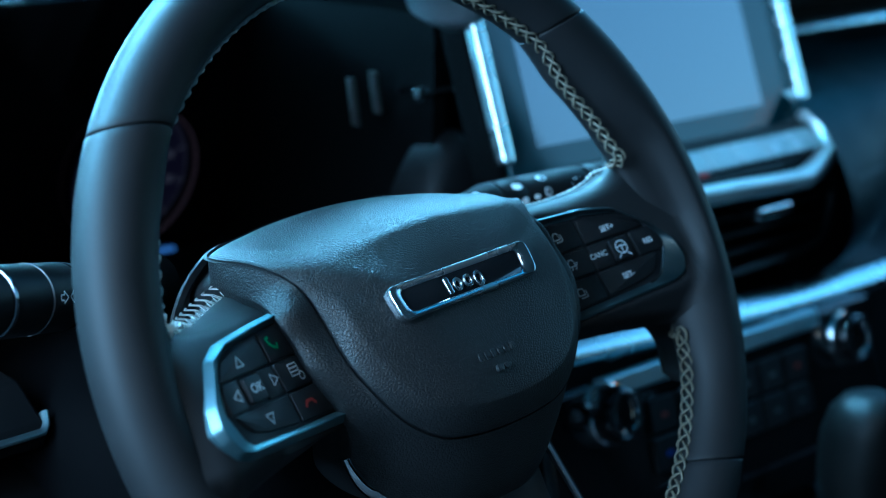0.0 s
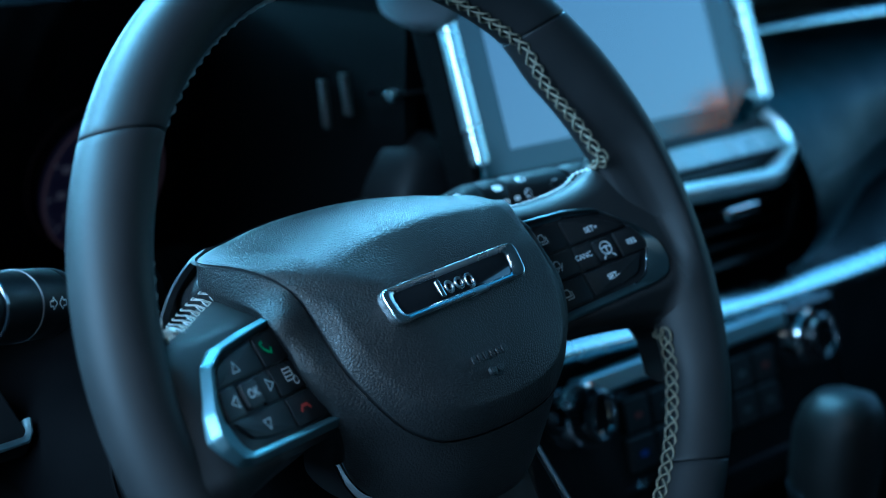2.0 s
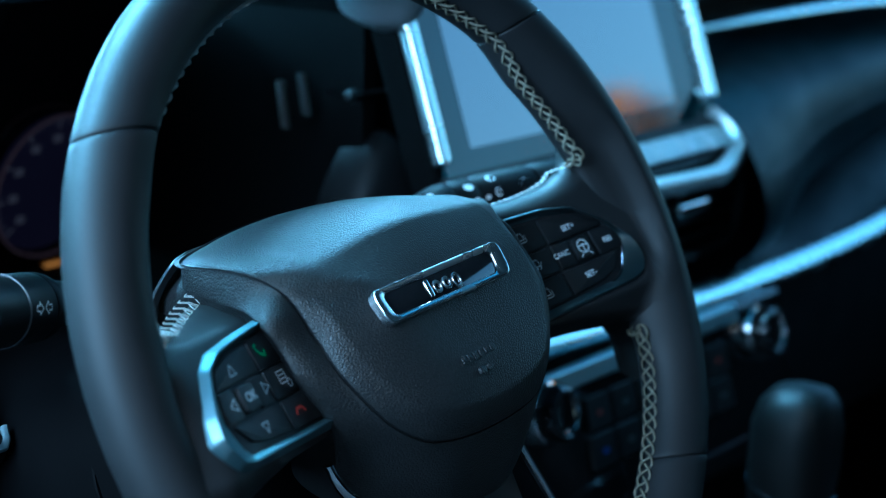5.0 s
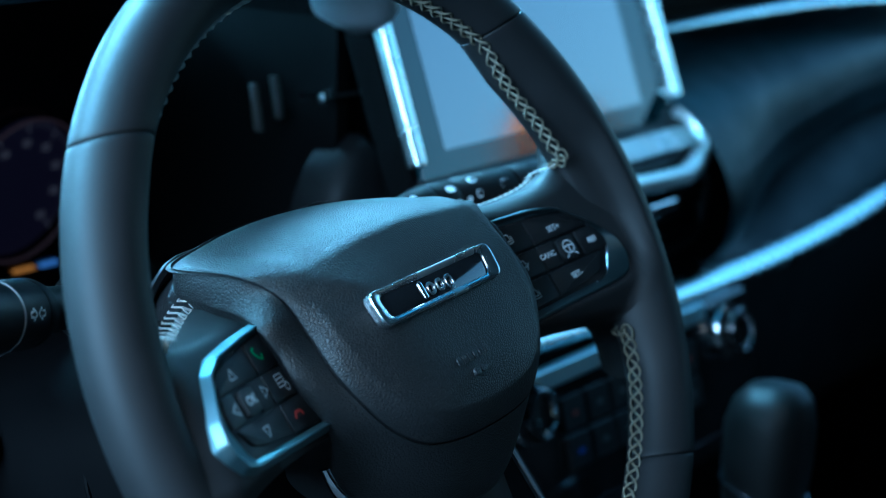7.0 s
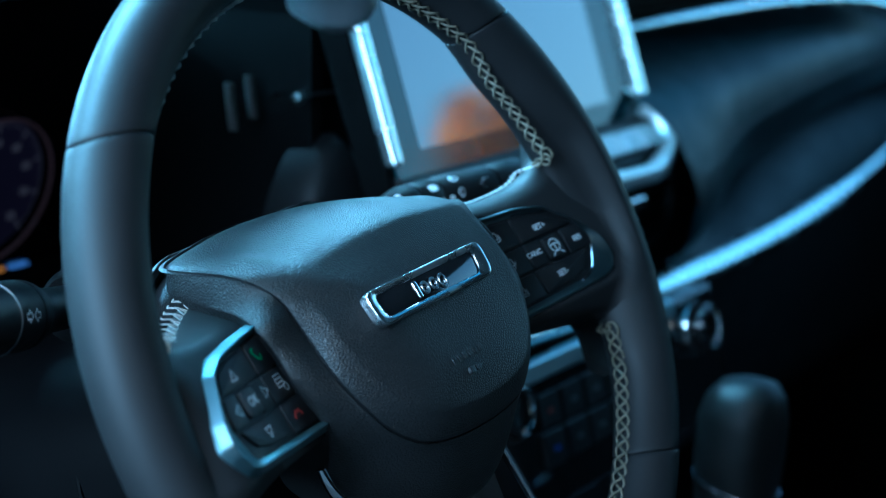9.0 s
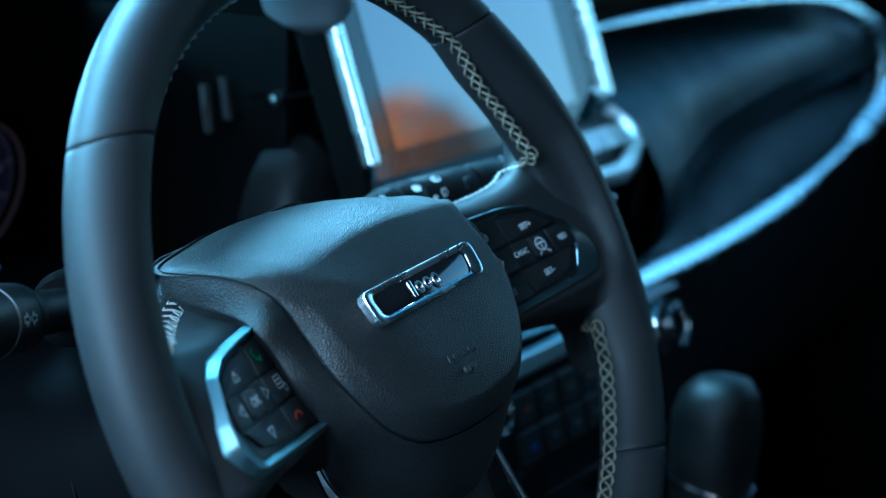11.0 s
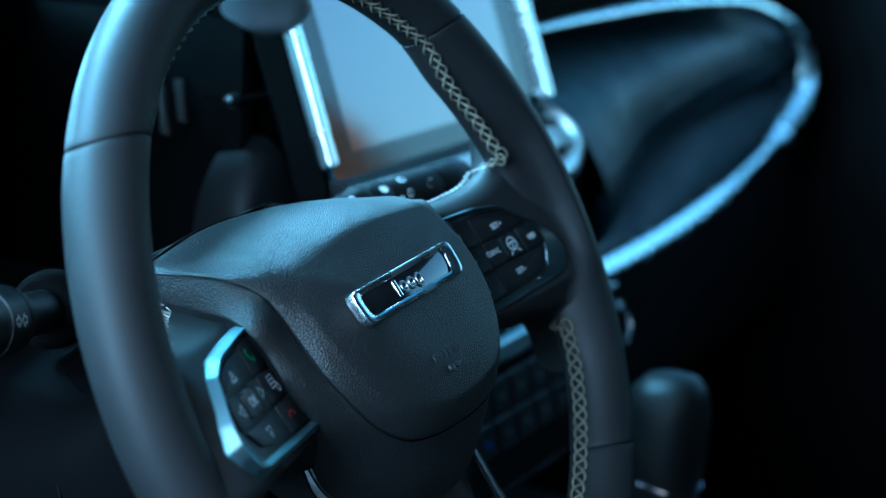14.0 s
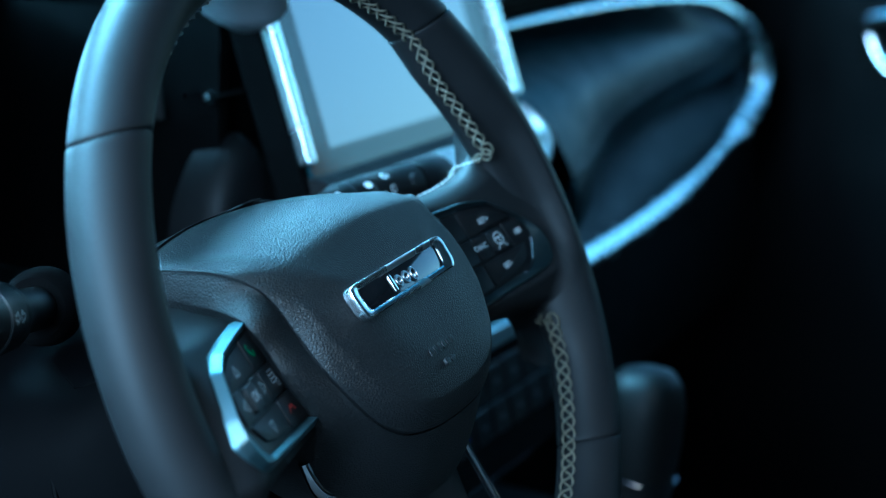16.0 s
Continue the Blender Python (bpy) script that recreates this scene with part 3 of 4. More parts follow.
GROOVE = ((0, -37.4, 20.9), (20.8, -36.2, 20.5), (35.7, -32.5, 18.5), (48.6, -22.8, 16.6), (57.9, -9.5, 15.2), (64.2, 6.6, 11.6), (65.2, 23.8, 5.6),
          (67.0, 38.8, 1.6), (70.3, 47.8, -3.3), (74.6, 54.0, -15.3), (69.2, 61.6, -52.6), (44.5, 67.7, -57.3), (22.5, 71.0, -58.0), (0, 72.0, -58.6))
SKIRT = ((0, -68.0, -2.0), (23.0, -66.0, -4.0), (44.0, -54.5, -13.0), (57.0, -36.5, -17.0), (67.5, -16.0, 0.0), (78.5, 8.1, 3.8), (80.5, 22.7, 1.7),
         (82.8, 32.9, -0.6), (80.5, 41.0, -10.7), (78.3, 47.6, -27.6), (70.4, 54.7, -54.6), (43.5, 66.1, -61.8), (23.8, 69.7, -64.7), (0, 70.8, -66.4))
HUB_TURN = Matrix.Translation((0.0018, 0, 0)) @ pose(0, 0, 0, 0, -2.1, 0)


def around(half, lean=0.0, narrow=0.0):
    """A smooth closed contour from its half; the hub's top leans to the driver's side and its far shoulder is narrower."""
    right = [Vector(q) * 0.001 for q in half]
    p = [HUB_TURN @ q for q in right + [Vector((-q.x, q.y, q.z)) for q in right[-2:0:-1]]]
    for q in p:
        q.y -= lean * q.x * step(0.049, 0.058, q.y)
        if q.x > 0:
            q.x *= 1 - 0.08 * step(0.020, 0.052, q.y) - narrow * (step(-0.020, 0.005, q.y) + 0.85 * step(0.006, 0.032, q.y))
    out, m = [], len(p)
    for i in range(m):
        a, b, c, d = p[i - 1], p[i], p[(i + 1) % m], p[(i + 2) % m]
        for k in range(8):
            t = k / 8
            out.append(0.5 * ((2 * b) + (c - a) * t + (2 * a - 5 * b + 4 * c - d) * t * t + (3 * b - a - 3 * c + d) * t ** 3))
    return out


K1, K2, K3 = around(CREASE, 0.03), around(GROOVE, 0.08), around(SKIRT, 0.08, 0.08)


def outward(p):
    return Vector((p.x, (p.y - 0.010) * 1.1, 0)).normalized()


def between(a, b, t, push):
    out = []
    for p, q in zip(a, b):
        n = (outward(p) + Vector((0, 0, 1))).normalized()
        high = step(0.036, 0.047, p.y)
        crown = Vector((0, 0.9, 0.3)) * 0.0055 * step(0.002, -0.050, q.z) * 4 * t * (1 - t) * high
        out.append(p.lerp(q, t) + n * push * (1 - 0.6 * high) + (crown if a is K1 else Vector()))
    return out


def face_w(v):
    return 0.0190 - 0.27 * (v - 0.0245)


def front(scale):
    """The face, flat round the badge and falling off towards the crease."""
    out = []
    for p in K1:
        x, y = p.x * scale, 0.014 + (p.y - 0.014) * scale
        out.append(Vector((x, y, face_w(y) - (face_w(p.y) - p.z) * max(0.0, (scale - 0.48) / 0.52) ** 1.35)))
    return out


def shifted(c, out_by, down):
    return [p + outward(p) * out_by - Vector((0, 0, down)) for p in c]


rows = [front(q) for q in (0.06, 0.25, 0.45, 0.60, 0.70, 0.78, 0.85, 0.90, 0.945, 0.98)]
rows += [between(K1, K2, t, q) for t, q in ((0.04, 0.0), (0.11, 0.0001), (0.20, 0.0003), (0.30, 0.0005), (0.42, 0.0007), (0.55, 0.0008), (0.68, 0.0008), (0.80, 0.0007), (0.90, 0.0005), (0.96, 0.0003))]
rows += [shifted(K2, -0.0007, 0.0001), shifted(K2, -0.0004, 0.0007), shifted(K2, -0.0004, 0.004)]
part("airbag_cover", loft(rows, True, True, False), PAD_LEATHER, wheel, "grained black airbag cover", angle=80)
rows = [shifted(K2, 0.0002, 0.004), shifted(K2, 0.0002, 0.0006), shifted(K2, 0.0006, 0.0001)]
rows += [between(K2, K3, t, q) for t, q in ((0.06, 0.0003), (0.15, 0.0008), (0.32, 0.0017), (0.5, 0.0022), (0.68, 0.0021), (0.84, 0.0014), (0.94, 0.0006))]
rows += [K3, shifted(K3, -0.0006, 0.0012), shifted(K3, -0.003, 0.010), shifted(K3, -0.006, 0.03)]
part("hub_surround", loft(rows, True, True, True), PAD_LEATHER, wheel, "grained black hub surround", angle=80)


def on_face(x, y, h):
    n = Vector((0, 0.27, 1)).normalized()
    return Vector((x, y, face_w(y))) + n * h


# badge: silver frame round a black glossy plate; its mark is kept as plain silver shapes
badge_out = (rounded([(-0.0402, 0.0168), (0.0402, 0.0168), (0.0416, 0.0322), (-0.0416, 0.0322)], 0.0050, 8))
badge_in = (rounded([(-0.0342, 0.0198), (0.0342, 0.0198), (0.0354, 0.0294), (-0.0354, 0.0294)], 0.0032, 8))
badge = part("badge", plate(inset(badge_out, 0.001), on_face, -0.003, 0.0007), GLOSS_BLACK, wheel, "glossy black badge plate")
rows = [[on_face(p[0], p[1], h) for p in o] for o, h in ((badge_out, -0.002), (badge_out, 0.0014), (inset(badge_out, 0.0004), 0.0021), (inset(badge_out, 0.0009), 0.0023), (inset(badge_in, -0.0009), 0.0017), (badge_in, 0.0009), (badge_in, 0.0004))]
part("badge_frame", loft(rows), SATIN_CHROME, badge, "polished silver badge frame")


def mark(outline, hole=None):
    bm = ring_plate(outline, hole, on_face, 0.0003, 0.0015, 0.0003, 0.0003) if hole else plate(outline, on_face, 0.0003, 0.0015, 0.0004)
    part("badge_mark", bm, SATIN_CHROME, badge, "raised silver shape")


def ring_at(x, y, a, b):
    return [(x + p, y + q) for p, q in oval(a, b, 28)]


mark(rounded([(-0.0108, 0.0208), (-0.0082, 0.0208), (-0.0082, 0.0284), (-0.0108, 0.0284)], 0.0011, 4))
for x, y, a, b in ((-0.0043, 0.0240, 0.0026, 0.0028), (0.0018, 0.0240, 0.0026, 0.0028), (0.0080, 0.0234, 0.0027, 0.0034)):
    mark(ring_at(x, y, a, b), ring_at(x, y, a - 0.0013, b - 0.0013))
# pressed marks low on the cover
for k in range(6):
    x = -0.0125 + k * 0.0037
    part("embossed_mark", plate(rounded([(x, -0.0085), (x + 0.0026, -0.0085), (x + 0.0026, -0.0053), (x, -0.0053)], 0.0006, 2), on_face, -0.002, 0.00022, 0.00015), PAD_LEATHER, wheel)
for x0, x1, y0, y1 in ((-0.0060, -0.0024, -0.0150, -0.0118), (-0.0016, 0.0022, -0.0146, -0.0122)):
    part("embossed_mark", plate(rounded([(x0, y0), (x1, y0), (x1, y1), (x0, y1)], 0.0012, 3), on_face, -0.002, 0.00022, 0.00015), PAD_LEATHER, wheel)

# button pods
LEFT_OUT = rounded([(0.060, 0.0378), (0.0955, 0.0355), (0.118, 0.0330), (0.1285, 0.0283), (0.1395, 0.0120), (0.1418, 0.0040), (0.1400, -0.0015), (0.1360, -0.0076), (0.1295, -0.0094), (0.058, -0.0118)], 0.0014, 4)
LEFT_IN = rounded([(0.0615, 0.0345), (0.085, 0.0330), (0.1155, 0.0303), (0.1222, 0.0274), (0.1296, 0.0168), (0.1325, 0.0082), (0.1308, 0.0020), (0.1290, -0.0035), (0.1258, -0.0062), (0.0600, -0.0082)], 0.0012, 4)
RIGHT_IN = rounded([(0.0615, 0.0345), (0.101, 0.0322), (0.1190, 0.0288), (0.1295, 0.0202), (0.1348, 0.0112), (0.1335, 0.0060), (0.1260, -0.0040), (0.1200, -0.0062), (0.0600, -0.0082)], 0.0022, 6)


def make_pod(side):
    n = Vector((0.33, 0.27, 1)).normalized() if side < 0 else Vector((-0.20, 0.25, 1)).normalized()
    pod_out, pod_in = (LEFT_OUT, LEFT_IN) if side < 0 else (RIGHT_OUT, RIGHT_IN)

    def put(x, y, h):
        return Vector((x * side, y, pod_w(side, x, y))) + n * h

    pod = part("button_pod", plate(pod_out, put, -0.006, 0.0004), BUTTON_BLACK, wheel, "black button pod in its surround")
    wide = inset(pod_out, -0.0012)
    rows = [[put(p[0], p[1], h) for p in o] for o, h in ((wide, -0.0045), (wide, -0.0008), (inset(pod_out, 0.0004), 0.0022), (inset(pod_out, 0.0008), 0.0029), (inset(pod_out, 0.0013), 0.0030), (pod_in, 0.0004), (pod_in, 0.0001))]
    if side > 0:
        rows = [[put(p[0], p[1], h) for p in o] for o, h in ((wide, -0.0045), (inset(pod_out, -0.0004), 0.0022), (inset(pod_out, 0.0002), 0.0031), (inset(pod_out, 0.0008), 0.0033), (inset(pod_in, -0.0010), 0.0011), (pod_in, 0.0006), (pod_in, 0.0001))]
    if side < 0:
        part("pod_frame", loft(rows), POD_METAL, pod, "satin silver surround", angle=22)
    else:
        part("pod_frame", loft(rows), POD_DARK, pod, "dark glossy surround", angle=22)
        edge = [put(p[0], p[1], 0.0009) for p in inset(pod_in, -0.0004) if p[0] > 0.098]
        part("frame_edge", sweep(edge, oval(0.0004, 0.0004, 6), n), DARK_CHROME, pod, "thin bright edge")
    g = 0.00045
    keys = {
        "top": [(0.0940, 0.0193), (0.1268, 0.0193), (0.1210, 0.0238), (0.1095, 0.0272), (0.0940, 0.0287)],
        "bottom": [(0.0925, -0.0078), (0.1115, -0.0062), (0.1205, -0.0040), (0.1270, 0.0056), (0.0925, 0.0056)],
        "inner": [(0.0935, 0.0066), (0.1035, 0.0066), (0.1040, 0.0183), (0.0938, 0.0183)],
        "outer": [(0.1170, 0.0066), (0.1285, 0.0066), (0.1285, 0.0130), (0.1262, 0.0183), (0.1170, 0.0183)],
        "column_top": [(0.0720, 0.0193), (0.0928, 0.0193), (0.0928, 0.0290), (0.0720, 0.0308)],
        "column_mid": [(0.0720, 0.0066), (0.0922, 0.0066), (0.0926, 0.0183), (0.0720, 0.0183)],
        "column_low": [(0.0715, -0.0090), (0.0914, -0.0080), (0.0914, 0.0056), (0.0715, 0.0056)],
    }
    if side > 0:
        keys["outer"] = [(0.1178, 0.0066), (0.1320, 0.0066), (0.1325, 0.0115), (0.1290, 0.0183), (0.1178, 0.0183)]
    keys = {k: [(x + (0.0022 if x > 0.0935 or not k.startswith("col") else 0.0018 if x > 0.09 else 0.0), y + (0.0026 if y > 0.0235 else 0.0020 if y < -0.003 else 0.0)) for x, y in o] for k, o in keys.items()}
    made = {k: part("button", plate(rounded(o, 0.0010, 3), put, 0.0, 0.0016, g), BUTTON_BLACK, pod) for k, o in keys.items()}
    made["middle"] = part("button", plate(rounded([(0.1066, 0.0074), (0.1169, 0.0074), (0.1169, 0.0176), (0.1066, 0.0176)], 0.0016, 4), put, 0.0, 0.0026, g), BUTTON_BLACK, pod)
    top = 0.00185

    def tri(key, cx, cy, turn):
        pts = [Vector((0.0027 * math.cos(radians(a + turn)), 0.0027 * math.sin(radians(a + turn)))) for a in (90, 210, 330, 90)]
        strokes("icon", [[Vector((cx, cy)) + p for p in pts]], 0.0005, put, WHITE_PRINT, made[key], top)

    if side < 0:
        def word(text, x, y, size, key, h=0.0019):
            letters("print", text, size, lambda a, b, c: put(x - a, y + b, c), WHITE_PRINT, made[key], h, 0.0001)

        tri("top", 0.1135, 0.0236, 0)
        tri("bottom", 0.1108, 0.0005, 180)
        tri("outer", 0.1228, 0.0122, -90)
        tri("inner", 0.0985, 0.0130, 90)
        word("OK", 0.1113, 0.0125, 0.0052, "middle", 0.0028)
        c = Vector((0.0888, 0.0262))
        strokes("icon", [[c + Vector(p) for p in ((0.0030, 0.0020), (0.0022, 0.0002), (0.0004, -0.0016), (-0.0018, -0.0024))], [c + Vector(p) for p in ((0.0030, 0.0020), (0.0014, 0.0026))], [c + Vector(p) for p in ((-0.0018, -0.0024), (-0.0026, -0.0008))]], 0.0012, put, GREEN_PRINT, made["column_top"], top)
        c = Vector((0.0842, -0.0006))
        strokes("icon", [[c + Vector(p) for p in ((-0.0034, -0.0008), (-0.0018, 0.0010), (0.0018, 0.0010), (0.0034, -0.0008))]], 0.0013, put, RED_PRINT, made["column_low"], top)
        c = Vector((0.0845, 0.0134))
        box = ((-0.0030, -0.0022), (0.0024, -0.0022), (0.0024, 0.0026), (-0.0030, 0.0026), (-0.0030, -0.0022))
        strokes("icon", [[c + Vector(p) for p in box], [c + Vector((-0.003, 0.001)), c + Vector((0.0024, 0.001))], [c + Vector((-0.003, -0.0006)), c + Vector((0.0024, -0.0006))]], 0.0005, put, WHITE_PRINT, made["column_mid"], top)
        ringp = [c + Vector((-0.0035 + 0.0016 * math.cos(a), -0.0030 + 0.0016 * math.sin(a))) for a in [math.pi * i / 6 for i in range(13)]]
        strokes("icon", [ringp], 0.0005, put, WHITE_PRINT, made["column_mid"], top)
    else:
        def word(text, x, y, size, key):
            letters("print", text, size, lambda a, b, c: put(x + a, y + b, c), WHITE_PRINT, made[key], 0.0019, 0.00008)

        word("SET+", 0.1101, 0.0234, 0.0036, "top")
        word("SET-", 0.1088, 0.0002, 0.0036, "bottom")
        word("RES", 0.1272, 0.0118, 0.0034, "outer")
        word("CANC", 0.0990, 0.0129, 0.0034, "inner")
        c = Vector((0.1116, 0.0125))
        circ = [c + Vector((0.0030 * math.cos(a), 0.0004 + 0.0030 * math.sin(a))) for a in [math.pi * i / 8 for i in range(17)]]
        strokes("icon", [circ, [c + Vector((-0.0028, 0.0006)), c + Vector((0, 0.0012)), c + Vector((0.0028, 0.0006))], [c + Vector((0, 0.001)), c + Vector((0, -0.0024))], [c + Vector((-0.0034, -0.0042)), c + Vector((-0.0020, -0.0030))], [c + Vector((0.0034, -0.0042)), c + Vector((0.0020, -0.0030))]], 0.0006, put, WHITE_PRINT, made["middle"], 0.0029)
        for key, x, y, kind in (("column_top", 0.0833, 0.0262, 0), ("column_mid", 0.0840, 0.0128, 1), ("column_low", 0.0815, -0.0006, 2)):
            c = Vector((x, y))
            car = [c + Vector(p) * 0.72 for p in ((-0.0030, -0.0012), (-0.0030, 0.0012), (-0.0016, 0.0032), (0.0008, 0.0032), (0.0016, 0.0012), (0.0016, -0.0012), (-0.0030, -0.0012))]
            extra = [[c + 0.72 * Vector((0.0030, -0.0026)), c + 0.72 * Vector((0.0030, 0.0014))], [c + 0.72 * Vector((-0.0022, -0.0028)), c + 0.72 * Vector((0.0024, -0.0028))]]
            if kind == 1:
                extra = [[c + 0.72 * Vector((0.0010, -0.0034)), c + 0.72 * Vector((0.0036, 0.0010))], [c + 0.72 * Vector((-0.0020, -0.0034)), c + 0.72 * Vector((-0.0006, -0.0020))]]
            strokes("icon", [car] + extra, 0.0004, put, WHITE_PRINT, made[key], top)


for side in (-1, 1):
    make_pod(side)

# lower spoke with bright edges
rings = []
for i in range(12):
    v = -0.046 - 0.115 * i / 11
    h = 0.036 + 0.016 * (i / 11)
    w = -0.008 - 0.004 * math.sin(math.pi * i / 11)
    rings.append([(-h, v, w - 0.020), (-h, v, w - 0.003), (-h + 0.003, v, w), (-h * 0.5, v, w + 0.002), (0, v, w + 0.003), (h * 0.5, v, w + 0.002), (h - 0.003, v, w), (h, v, w - 0.003), (h, v, w - 0.020)])
part("lower_spoke", loft(rings, True, True, True), SPOKE_SATIN, wheel, "dark grey lower spoke", angle=40)
for pts in (((-0.0575, -0.0290, -0.0190), (-0.0560, -0.0345, -0.0195), (-0.0535, -0.0395, -0.0205), (-0.0490, -0.0450, -0.0215), (-0.0420, -0.0500, -0.0225), (-0.0370, -0.058, -0.023), (-0.0400, -0.080, -0.022), (-0.052, -0.130, -0.020)),
            ((0.0375, -0.046, -0.007), (0.0400, -0.0535, -0.006), (0.0424, -0.061, -0.006), (0.0447, -0.069, -0.006), (0.0510, -0.090, -0.006), (0.063, -0.130, -0.006))):
    part("spoke_trim", sweep(spline(pts, 60), oval(0.0016, 0.0024, 10), (0, 0, 1), taper=lambda q: 1.0 + (0.2 + 1.5 * math.exp(-((q - 0.30) / 0.14) ** 2)) * (pts[0][0] < 0)), CHROME, wheel, "bright edge strip")


# ---- steering column with stalks ----
COLUMN = WHEEL @ Matrix.Translation((0, 0, -0.055))
wheel_back = new("hub_back")
wheel_back.parent = wheel
wheel_back.matrix_basis = Matrix.Translation((0, 0, -0.055))
column = thing("steering_column", COLUMN, "dark plastic steering column shroud behind the wheel", "steering column")
rings = []
for w, sx, sy, dy in ((-0.004, 0.066, 0.044, -0.002), (-0.010, 0.078, 0.050, -0.004), (-0.022, 0.090, 0.055, -0.008), (-0.05, 0.103, 0.062, -0.014), (-0.10, 0.110, 0.072, -0.022), (-0.20, 0.112, 0.09, -0.03)):
    rings.append([(x, y + dy, w) for x, y in oval(sx, sy, 64, 0.72)])
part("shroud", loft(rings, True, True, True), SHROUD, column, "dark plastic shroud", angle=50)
rings = []
for w, sx, sy in ((-0.030, 0.084, 0.066), (-0.020, 0.0915, 0.0750), (-0.016, 0.0940, 0.0775), (-0.0145, 0.0935, 0.0770), (-0.015, 0.0905, 0.0745), (-0.022, 0.0885, 0.0730), (-0.021, 0.0845, 0.070), (-0.0175, 0.082, 0.0680), (-0.017, 0.079, 0.0655), (-0.022, 0.076, 0.062)):
    rings.append([(x, min(y, 0.0705) if y > 0 else y * 0.62, w) for x, y in oval(sx, sy, 72, 0.8)])
part("back_cover", loft(rings, True, True, True), SOFT_PLASTIC, wheel_back, "dark stepped cover behind the hub", angle=40)
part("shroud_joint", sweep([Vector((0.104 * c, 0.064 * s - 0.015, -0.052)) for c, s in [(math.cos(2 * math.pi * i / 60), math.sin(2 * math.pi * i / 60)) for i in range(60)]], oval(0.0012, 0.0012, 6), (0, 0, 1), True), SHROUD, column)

seam = [COLUMN.inverted() @ Vector(p) for p in ((-0.066, 0.121, 0.6894), (-0.074, 0.1117, 0.6880), (-0.0807, 0.1000, 0.6849), (-0.0798, 0.0959, 0.6863), (-0.0783, 0.0920, 0.6882), (-0.076, 0.086, 0.690))]
part("shroud_seam", sweep(seam, oval(0.0006, 0.0004, 6), (0.1, 0.2, 1)), DEEP_BLACK, column, "fine black parting line")


def stalk(root, tip, r, name, label, ring=True, tip_at=0.1085, collar=0.083):
    ob = thing(name, Matrix.Translation(root), label, "control stalk")
    d = Vector(tip) - Vector(root)
    n = d.normalized()
    side = n.cross(Vector((0, 0, 1))).normalized()
    upw = side.cross(n)

    def tube(stations, mat, nm, lab=""):
        rings = [[n * s + side * a * k + upw * b * k for a, b in oval(1, 1, 36)] for s, k in stations]
        return part(nm, loft(rings, True, True, True), mat, ob, lab, angle=40)

    L = d.length
    a, c, b = 0.060, collar, tip_at
    tube([(-0.02, r * 0.60), (0, r * 0.64), (L * 0.20, r * 0.66), (a - 0.018, r * 0.72), (a - 0.012, r * 0.84), (a - 0.007, r * 0.96), (a - 0.004, r), (a - 0.0008, r), (a - 0.0003, r * 0.98)], STALK_PLASTIC, "stalk_body")
    tube([(-0.012, r * 1.2), (-0.004, r * 1.16), (0.001, r * 1.05), (0.003, r * 0.9), (0.002, r * 0.6)], DEEP_BLACK, "stalk_boot", "dark rubber boot")
    tube([(a + 0.0003, r * 0.98), (a + 0.0008, r * 1.01), (c - 0.0008, r * 1.02), (c - 0.0003, r * 0.99)], STALK_PLASTIC, "stalk_collar")
    tube([(c + 0.0002, r * 0.99), (c + 0.0008, r * 1.03), (b - 0.0012, r * 1.04), (b - 0.0008, r * 0.98)], STALK_PLASTIC, "stalk_collar")
    if ring:
        tube([(b - 0.0008, r * 0.99), (b - 0.0004, r * 1.07), (b + 0.0010, r * 1.06), (b + 0.0014, r * 0.99)], DARK_CHROME, "stalk_ring", "thin satin ring")
        # grey ring added as the highlight along the collar's seam
        tube([(c - 0.0006, r * 0.99), (c - 0.0003, r * 1.045), (c + 0.0003, r * 1.045), (c + 0.0006, r * 0.99)], GREY_SATIN, "collar_highlight", "thin grey ring put in as the lit edge of the collar")
    tube([(b + 0.0019, r), (b + 0.0024, r * 1.03), (L * 0.985, r * 1.04), (L, r * 0.95), (L * 1.003, r * 0.6)], STALK_PLASTIC, "stalk_tip")

    def put_on(s, ang, h=0.0004):
        a = radians(ang)
        return n * s + (side * math.cos(a) + upw * math.sin(a)) * (r + h)

    return ob, put_on, L


left_stalk, on_left, LL = stalk((-0.067, 0.1285, 0.7115), (-0.207, 0.0775, 0.7390), 0.0142, "turn_signal_stalk", "black turn-signal stalk with white arrow print")
right_stalk, on_right, RL = stalk((0.055, 0.0860, 0.7295), (0.205, 0.0710, 0.7310), 0.0114, "wiper_stalk", "black wiper stalk with white symbols", False, 0.120, 0.0765)


def stalk_print(parent, putter, lines, width, mat, sc, s0, a0):
    """Line drawing laid on a stalk: x along it, y round it."""
    bm = bmesh.new()
    for line in lines:
        for a, b in zip(line, line[1:]):
            a, b = Vector(a), Vector(b)
            t = (b - a).normalized() * width / 2
            s = Vector((-t.y, t.x))
            bm.faces.new([bm.verts.new(putter(s0 + p.x, a0 + math.degrees(p.y / sc))) for p in (a + s, b + s, b - s, a - s)])
    return part("print", bm, mat, parent, smooth=False)


ARROW = [(0, 0), (0.0028, 0.0024), (0.0028, 0.0010), (0.0052, 0.0010), (0.0052, -0.0010), (0.0028, -0.0010), (0.0028, -0.0024), (0, 0)]
stalk_print(left_stalk, on_left, [[(x + 0.0008, y) for x, y in ARROW], [(-x - 0.0008, y) for x, y in ARROW]], 0.0006, STALK_PRINT, 0.0135, 0.0722, 171)
